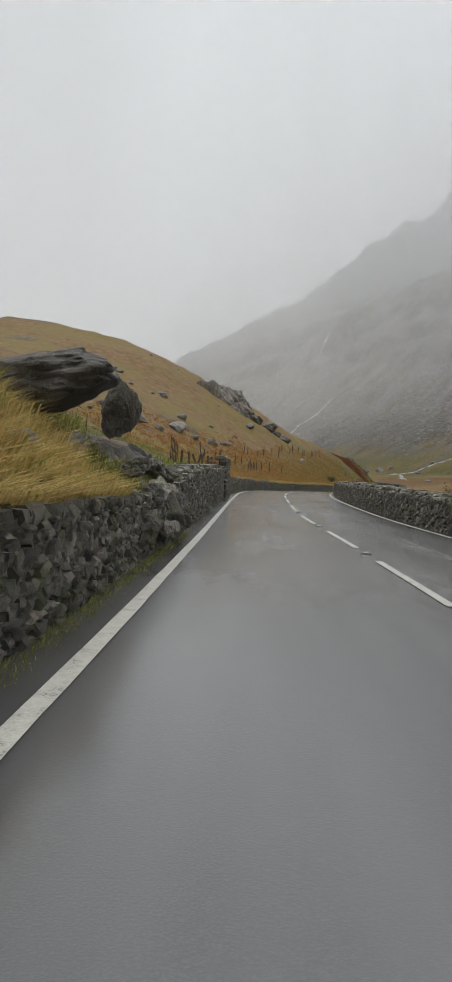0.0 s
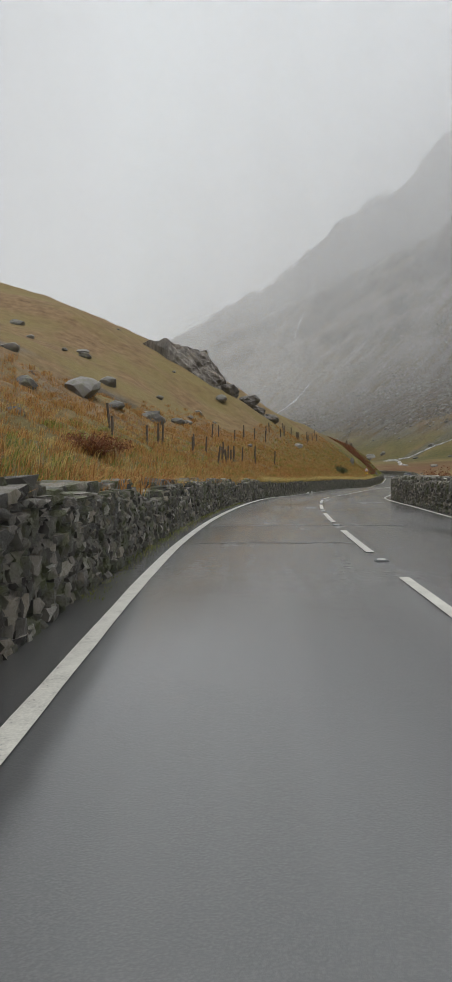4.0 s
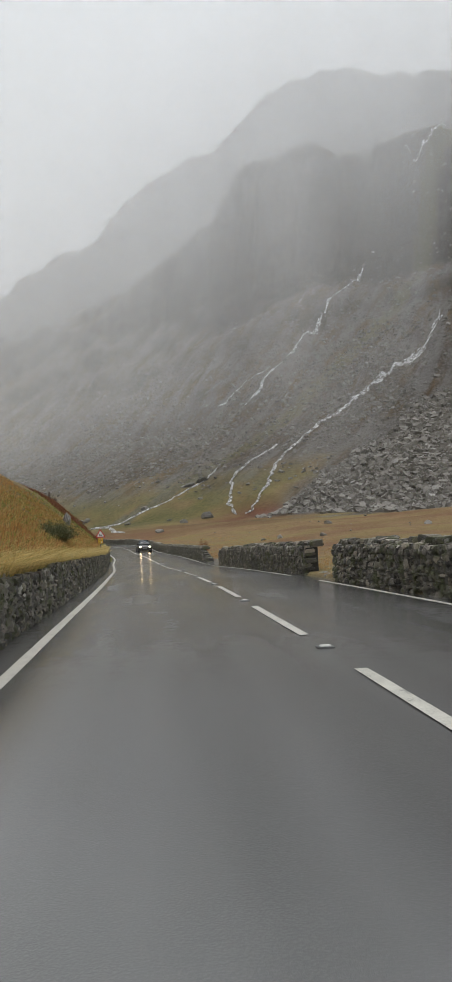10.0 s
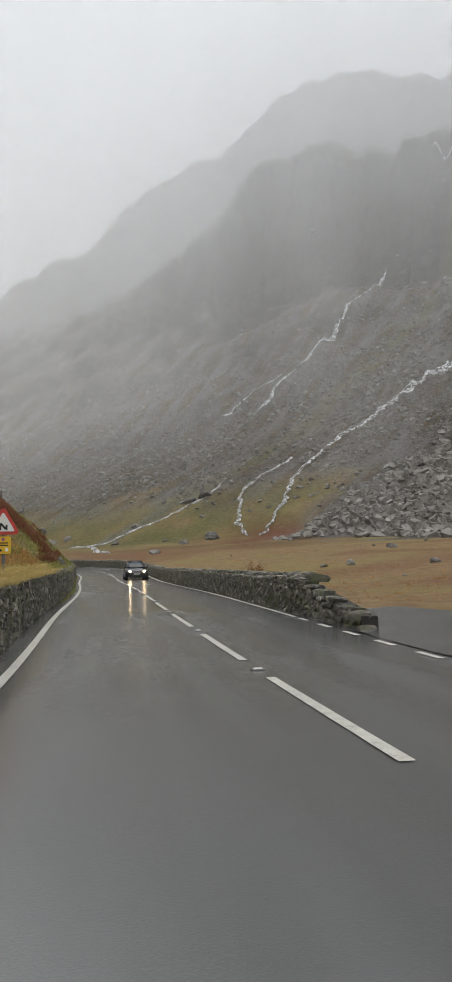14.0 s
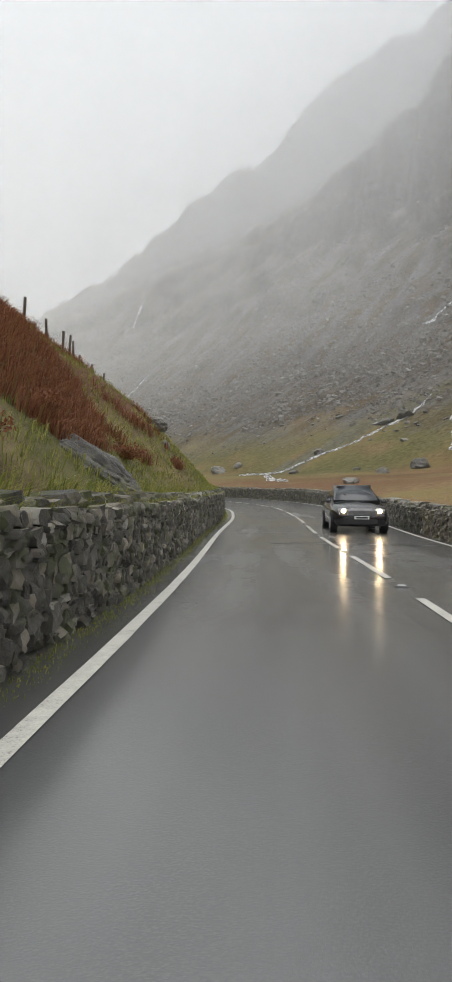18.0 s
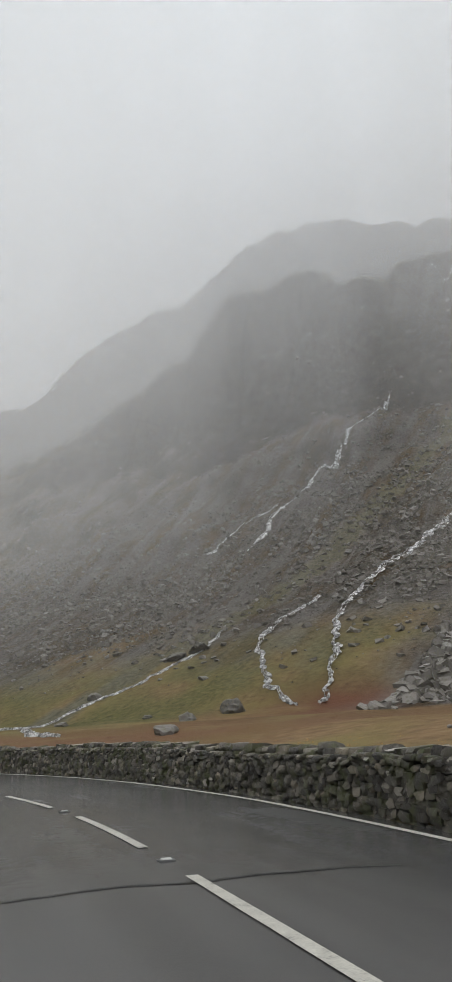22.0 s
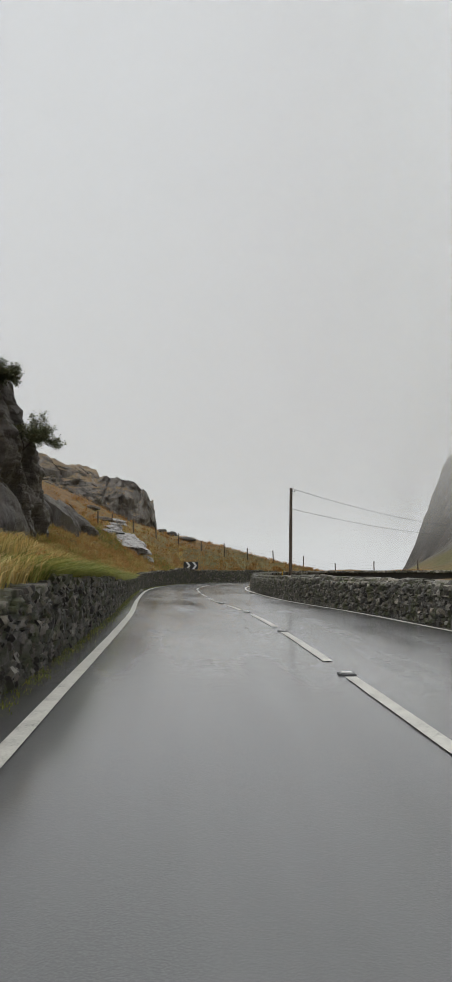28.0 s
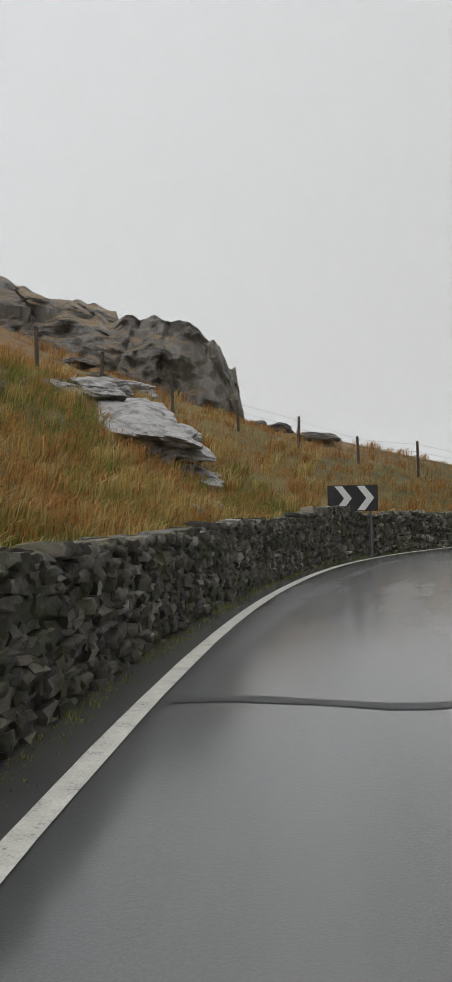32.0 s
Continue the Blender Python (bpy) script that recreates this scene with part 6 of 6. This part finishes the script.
# ---------------------------------------------------------------- poles and wires
def pole(x, y, h, label, arm=True, r=0.11):
    p = tagged(new("telegraph_pole"), label, "pole", "poles of the overhead line")
    z = gz(x, y) - 0.15
    p.matrix_world = pose(x, y, z, 0, 0.6, 30)
    part("shaft", cyl("shaft", r, r * 0.75, h, M_WOOD, 12, 0.006, int(x)), p)
    if arm:
        part("bracket", box("bracket", (0.28, 0.05, 0.05), M_STEEL, 0.008), p, "steel bracket", pose(0.1, 0, h - 0.18))
        part("insulator", cyl("insulator", 0.035, 0.03, 0.12, M_WHITE, 10), p, "pale insulator", pose(0.2, 0, h - 0.15))
        part("insulator", cyl("insulator", 0.035, 0.03, 0.12, M_WHITE, 10), p, "pale insulator", pose(0.06, 0, h - 1.35))
    return Vector((x, y, z + h))


def cable(label, a, b, sag, r=0.012):
    bm = bmesh.new()
    rings = []
    for i in range(25):
        t = i / 24
        p = a.lerp(b, t) - Vector((0, 0, sag * 4 * t * (1 - t)))
        rings.append([bm.verts.new(p + Vector((0, r * math.cos(k * 2.094), r * math.sin(k * 2.094)))) for k in range(3)])
    for u, w in zip(rings, rings[1:]):
        for k in range(3):
            bm.faces.new((u[k], u[(k + 1) % 3], w[(k + 1) % 3], w[k]))
    tagged(new("overhead_cable", finish(bm, "overhead_cable", M_WIRE)), label, "cable", "wires of the overhead line")


P1 = pole(31.9, 267.0, 6.0, "dark wooden telegraph pole behind the roadside wall")
P2 = pole(45.0, 353, 7.0, "slim wooden pole standing in the valley field", True, 0.13)
P3 = pole(51.5, 392, 7.0, "slim wooden pole farther up the valley field", True, 0.13)
cable("thin black cable sagging across the valley", P1, P2, 2.2)
cable("thin black cable sagging across the valley", P1 - Vector((0, 0, 1.2)), P2 - Vector((0, 0, 0.9)), 2.0)
cable("thin black cable between the far poles", P2, P3, 0.6)
mk_ = tagged(new("marker_post", cyl("marker_post", 0.03, 0.03, 1.0, M_YELLOW, 8)), "thin yellow marker post by the bend", "post")
mk_.matrix_world = pose(30.0, 270.9, gz(30.0, 270.9) + 0.05)

# ---------------------------------------------------------------- plants
def tree(x, y, z, h, lean, seed, label):
    t = tagged(new("tree"), label, "tree")
    t.matrix_world = pose(x, y, z)
    r = random.Random(seed)
    bm = bmesh.new()
    leaves_v, leaves_f = [], []

    def limb(p, d, length, rad, depth):
        steps, old = 5, None
        for i in range(steps + 1):
            rr = rad * (1 - 0.55 * i / steps)
            side = d.orthogonal().normalized()
            other = d.cross(side).normalized()
            ring = [bm.verts.new(p + (side * math.cos(k * 1.2566) + other * math.sin(k * 1.2566)) * rr) for k in range(5)]
            if old:
                for k in range(5):
                    bm.faces.new((old[k], old[(k + 1) % 5], ring[(k + 1) % 5], ring[k]))
            old = ring
            if depth < 3 and i >= 2:
                for _ in range(2):
                    nd = (d + Vector((r.gauss(0, 0.7), r.gauss(0, 0.7), r.gauss(0.15, 0.45)))).normalized()
                    limb(p.copy(), nd, length * r.uniform(0.45, 0.65), rr * 0.6, depth + 1)
            if depth == 3:
                for _ in range(2):
                    c = p + Vector((r.gauss(0, 0.09), r.gauss(0, 0.09), r.gauss(0, 0.08)))
                    a, b = Vector((r.gauss(0, 1), r.gauss(0, 1), r.gauss(0, 0.6))).normalized() * 0.055, Vector((r.gauss(0, 1), r.gauss(0, 1), r.gauss(0, 1))).normalized() * 0.03
                    k = len(leaves_v)
                    leaves_v.extend([c - a, c + b, c + a, c - b])
                    leaves_f.append((k, k + 1, k + 2, k + 3))
            d = (d + Vector((r.gauss(0, 0.16), r.gauss(0, 0.16), r.gauss(0.03, 0.12)))).normalized()
            p = p + d * length / steps

    limb(Vector((0, 0, -0.3)), Vector(lean).normalized(), h * 0.5, 0.07, 0)
    part("trunk", finish(bm, "trunk", M_BARK, True), t)
    part("crown", mesh("crown", [tuple(v) for v in leaves_v], leaves_f, M_LEAF), t, "sparse dull green leaves")
    return t


tree(20.9, 256.0, 7.9, 2.9, (0.8, 0.05, 0.5), 4, "small wind-bent tree growing out of the rock face")
tree(20.3, 254.6, 10.8, 2.4, (0.6, 0.2, 0.7), 9, "sparse small tree on the ledge of the crag")


def bush(x, y, z, rad, h, mat, seed, label, twigs=220):
    r = np.random.default_rng(seed)
    a, k = r.uniform(0, 6.28, twigs), r.uniform(0.15, 1, twigs) ** 0.6
    base = np.stack([r.normal(0, 0.12 * rad, twigs), r.normal(0, 0.12 * rad, twigs), np.zeros(twigs)], 1)
    tip = np.stack([np.cos(a) * rad * k, np.sin(a) * rad * k, h * (1.05 - 0.6 * k ** 2) * r.uniform(0.6, 1.1, twigs)], 1)
    w = np.stack([-np.sin(a), np.cos(a), np.zeros(twigs)], 1) * 0.014
    mid = base * 0.5 + tip * 0.5 + r.normal(0, 0.06, (twigs, 3))
    v = np.stack([base - w, base + w, mid + w, mid - w, tip], 1).reshape(-1, 3)
    q = (np.arange(twigs) * 5)[:, None]
    f = (q + np.array([[0, 1, 2, 3]])).tolist() + (q + np.array([[3, 2, 4]])).tolist()
    b = tagged(new("bush"), label, "bush")
    b.matrix_world = pose(x, y, z)
    part("twigs", mesh("twigs", v.tolist(), f, mat), b)
    n = twigs * 6
    at_ = np.repeat(tip, 6, 0) * r.uniform(0.55, 1.0, (n, 1)) + r.normal(0, 0.05, (n, 3))
    e1, e2 = r.normal(0, 1, (n, 3)), r.normal(0, 1, (n, 3))
    e1, e2 = e1 / np.linalg.norm(e1, axis=1)[:, None] * 0.035, e2 / np.linalg.norm(e2, axis=1)[:, None] * 0.022
    lv = np.stack([at_ - e1, at_ + e2, at_ + e1, at_ - e2], 1).reshape(-1, 3)
    lf = ((np.arange(n) * 4)[:, None] + np.array([[0, 1, 2, 3]])).tolist()
    part("leaves", mesh("leaves", lv.tolist(), lf, mat), b)


for s, dl, rad, h, mat, lab in ((117.5, 1.5, 1.1, 0.9, M_LEAF, "dark gorse bush at the top of the wall"), (119.5, 1.9, 0.9, 0.8, M_LEAF, "dark gorse bush at the top of the wall"), (52.5, 2.2, 1.0, 0.6, M_FERN, "dark heather clump on the bank")):
    x, y = at(s, -(left_of(s) + WALL_L + dl))
    bush(float(x), float(y), gz(float(x), float(y)), rad, h, mat, int(s), lab)
for s, d, rad, h in ((72, 5.2, 1.1, 1.0), (75, 5.6, 1.3, 1.1), (55, 5.4, 1.2, 1.0), (20, 5.6, 1.3, 1.2), (25, 5.4, 1.0, 1.0), (158, 5.4, 0.9, 0.9), (12, 6.0, 1.2, 1.1)):
    x, y = at(s, d)
    bush(float(x), float(y), gz(float(x), float(y)), rad, h + 0.4, M_FERN, int(s) + 50, "bare reddish thorn scrub behind the wall")
for k, (s, dl) in enumerate(((155.5, 1.0), (158.5, 0.9), (161, 1.4), (164.5, 1.1), (170, 2.0), (174, 1.3))):
    x, y = at(s, -(left_of(s) + WALL_L + dl))
    bush(float(x), float(y), gz(float(x), float(y)), 0.5, 0.4, M_FERN, 300 + k, "clump of dead red bracken on the bank", 120)

# fallen stones, litter and a dead leaf by the road
for k, (s, d, sz) in enumerate(((33.0, -2.75, 0.11), (33.6, -2.85, 0.08), (107.3, 3.2, 0.16), (108.2, 3.3, 0.2), (108.9, 3.25, 0.13), (132.0, 3.5, 0.15), (276, -3.05, 0.12), (277.5, -3.1, 0.16))):
    x, y = at(s, d)
    rock("fallen_stone", float(x), float(y), (sz, sz * 0.8, sz * 0.5), "loose stone fallen from the wall onto the verge", 400 + k, (0, 0, 50 * k), 0.2, None, "stone", "stones fallen from the walls", 6, 0.15, 2, float(road_z(s)))
for k, (s, d) in enumerate(((88.2, -3.2), (89.4, -3.15))):
    x, y = at(s, d)
    ob = tagged(new("litter", rock_mesh("litter", (0.09, 0.06, 0.05), M_WHITE, 500 + k, 2, 4, 0.3)), "crumpled scrap of white litter on the verge", "litter")
    ob.matrix_world = pose(float(x), float(y), float(road_z(s)) + 0.05, 0, 0, 40 * k)
x, y = at(218.2, -0.9)
leaf = tagged(new("dead_leaf", rock_mesh("dead_leaf", (0.11, 0.05, 0.015), plain("leaf_brown", (0.25, 0.1, 0.04), 0.6), 520, 2, 3, 0.3)), "brown dead leaf lying on the wet road", "leaf")
leaf.matrix_world = pose(float(x), float(y), on_road(218.2, -0.9, 0.012), 0, 0, 30)


# ---------------------------------------------------------------- oncoming car
def lofted(name, rows, mat, smooth=True, caps=True):
    bm = bmesh.new()
    rings = [[bm.verts.new(p) for p in r] for r in rows]
    n = len(rings[0])
    for a, b in zip(rings, rings[1:]):
        for k in range(n):
            bm.faces.new((a[k], a[(k + 1) % n], b[(k + 1) % n], b[k]))
    if caps:
        bm.faces.new(rings[0][::-1])
        bm.faces.new(rings[-1])
    bmesh.ops.recalc_face_normals(bm, faces=bm.faces[:])
    return finish(bm, name, mat, smooth)


def section(y, half, z0, z1, tuck, crown=0.04):
    """One upright slice of a car body."""
    return [(-half * 0.92, y, z0), (-half, y, z0 + 0.12), (-half, y, z1 - 0.18), (-half * tuck, y, z1 - 0.03), (-half * tuck * 0.5, y, z1 + crown * 0.6), (0, y, z1 + crown),
            (half * tuck * 0.5, y, z1 + crown * 0.6), (half * tuck, y, z1 - 0.03), (half, y, z1 - 0.18), (half, y, z0 + 0.12), (half * 0.92, y, z0), (0, y, z0 - 0.02)]


def wheel(name, parent, x, y, r=0.32):
    w = part(name, cyl("tyre", r, r, 0.21, plain("tyre_rubber", (0.018, 0.018, 0.018), 0.75), 28), parent, "black tyre", pose(x - 0.105, y, r, 0, 90, 0))
    part("rim", cyl("rim", r * 0.62, r * 0.6, 0.222, plain("alloy", (0.35, 0.35, 0.36), 0.35, 0.8), 20), w, "grey alloy rim", pose(0, 0, -0.006))
    return w


def oncoming_car(s, d):
    car = tagged(new("car"), "dark wet hatchback with its headlamps lit, coming along the road", "car")
    x, y = at(s, d)
    yaw = math.degrees(math.atan2(-np.interp(s, RS, TX), np.interp(s, RS, TY)))
    car.matrix_world = pose(float(x), float(y), float(road_z(s)) + 0.01, 0, 0, yaw)
    paint = plain("dark_car_paint", (0.02, 0.019, 0.022), 0.18, 0.3, 0.1)
    paint.node_tree.nodes["Principled BSDF"].inputs["Coat Weight"].default_value = 0.8
    glass = plain("dark_glass", (0.03, 0.035, 0.04), 0.06, 0, 0.05)
    body = part("body", lofted("body", [section(0.0, 0.72, 0.3, 0.66, 0.9), section(0.12, 0.8, 0.24, 0.76, 0.92), section(0.5, 0.86, 0.2, 0.86, 0.92), section(1.2, 0.88, 0.2, 0.95, 0.92),
                                    section(2.6, 0.88, 0.2, 0.98, 0.93), section(3.6, 0.86, 0.22, 0.98, 0.92), section(4.0, 0.8, 0.3, 0.9, 0.9)], paint), car, "glossy dark bodywork")
    part("cabin", lofted("cabin", [section(1.15, 0.76, 0.9, 0.98, 0.93), section(1.85, 0.68, 0.9, 1.44, 0.86), section(2.5, 0.68, 0.9, 1.49, 0.86), section(3.3, 0.68, 0.9, 1.42, 0.86), section(3.85, 0.74, 0.9, 1.0, 0.92)], glass), car, "dark rain-wet windows")
    part("roof", lofted("roof", [section(1.9, 0.56, 1.41, 1.452, 0.9, 0.05), section(2.1, 0.575, 1.42, 1.475, 0.9, 0.05), section(2.6, 0.58, 1.44, 1.5, 0.9, 0.05), section(3.3, 0.56, 1.38, 1.43, 0.9, 0.04)], paint), car)
    for k in (-1, 1):
        lamp = part("headlamp", lofted("headlamp", [section(-0.01, 0.13, 0.62, 0.74, 0.9, 0.01), section(0.12, 0.18, 0.62, 0.77, 0.9, 0.01)], plain("lamp_glass", (0.6, 0.6, 0.58), 0.1)), car, "clear headlamp", pose(k * 0.56, 0.02, 0))
        part("bulb", rock_mesh("bulb", (0.06, 0.03, 0.055), glow("headlight", (1.0, 0.74, 0.42), 90.0), 3, 2, 0, 0.0), lamp, "lit warm headlight", pose(0, -0.035, 0.68))
        part("mirror", rock_mesh("mirror", (0.11, 0.07, 0.07), paint, 5, 3, 3, 0.02), car, "", pose(k * 0.9, 1.35, 0.99))
        for wy in (0.72, 3.25):
            wheel("wheel", car, k * 0.8, wy)
    part("grille", box("grille", (0.9, 0.03, 0.1), M_STEEL, 0.01), car, "bright grille bars", pose(0, -0.01, 0.6))
    part("lower_grille", box("lower_grille", (1.0, 0.03, 0.14), M_BLACK, 0.02), car, "", pose(0, 0.0, 0.36))
    np_ = part("number_plate", box("number_plate", (0.46, 0.015, 0.1), M_WHITE, 0.006), car, "white number plate", pose(0, -0.04, 0.48))
    part("plate_bar", box("plate_bar", (0.36, 0.004, 0.05), M_BLACK, 0.002), np_, "", pose(0, -0.009, 0))
    part("wiper", box("wiper", (0.6, 0.02, 0.02), M_BLACK, 0.005), car, "", pose(-0.1, 1.42, 1.17, 40, 8, 0))
    return car


oncoming_car(181.2, 1.45)
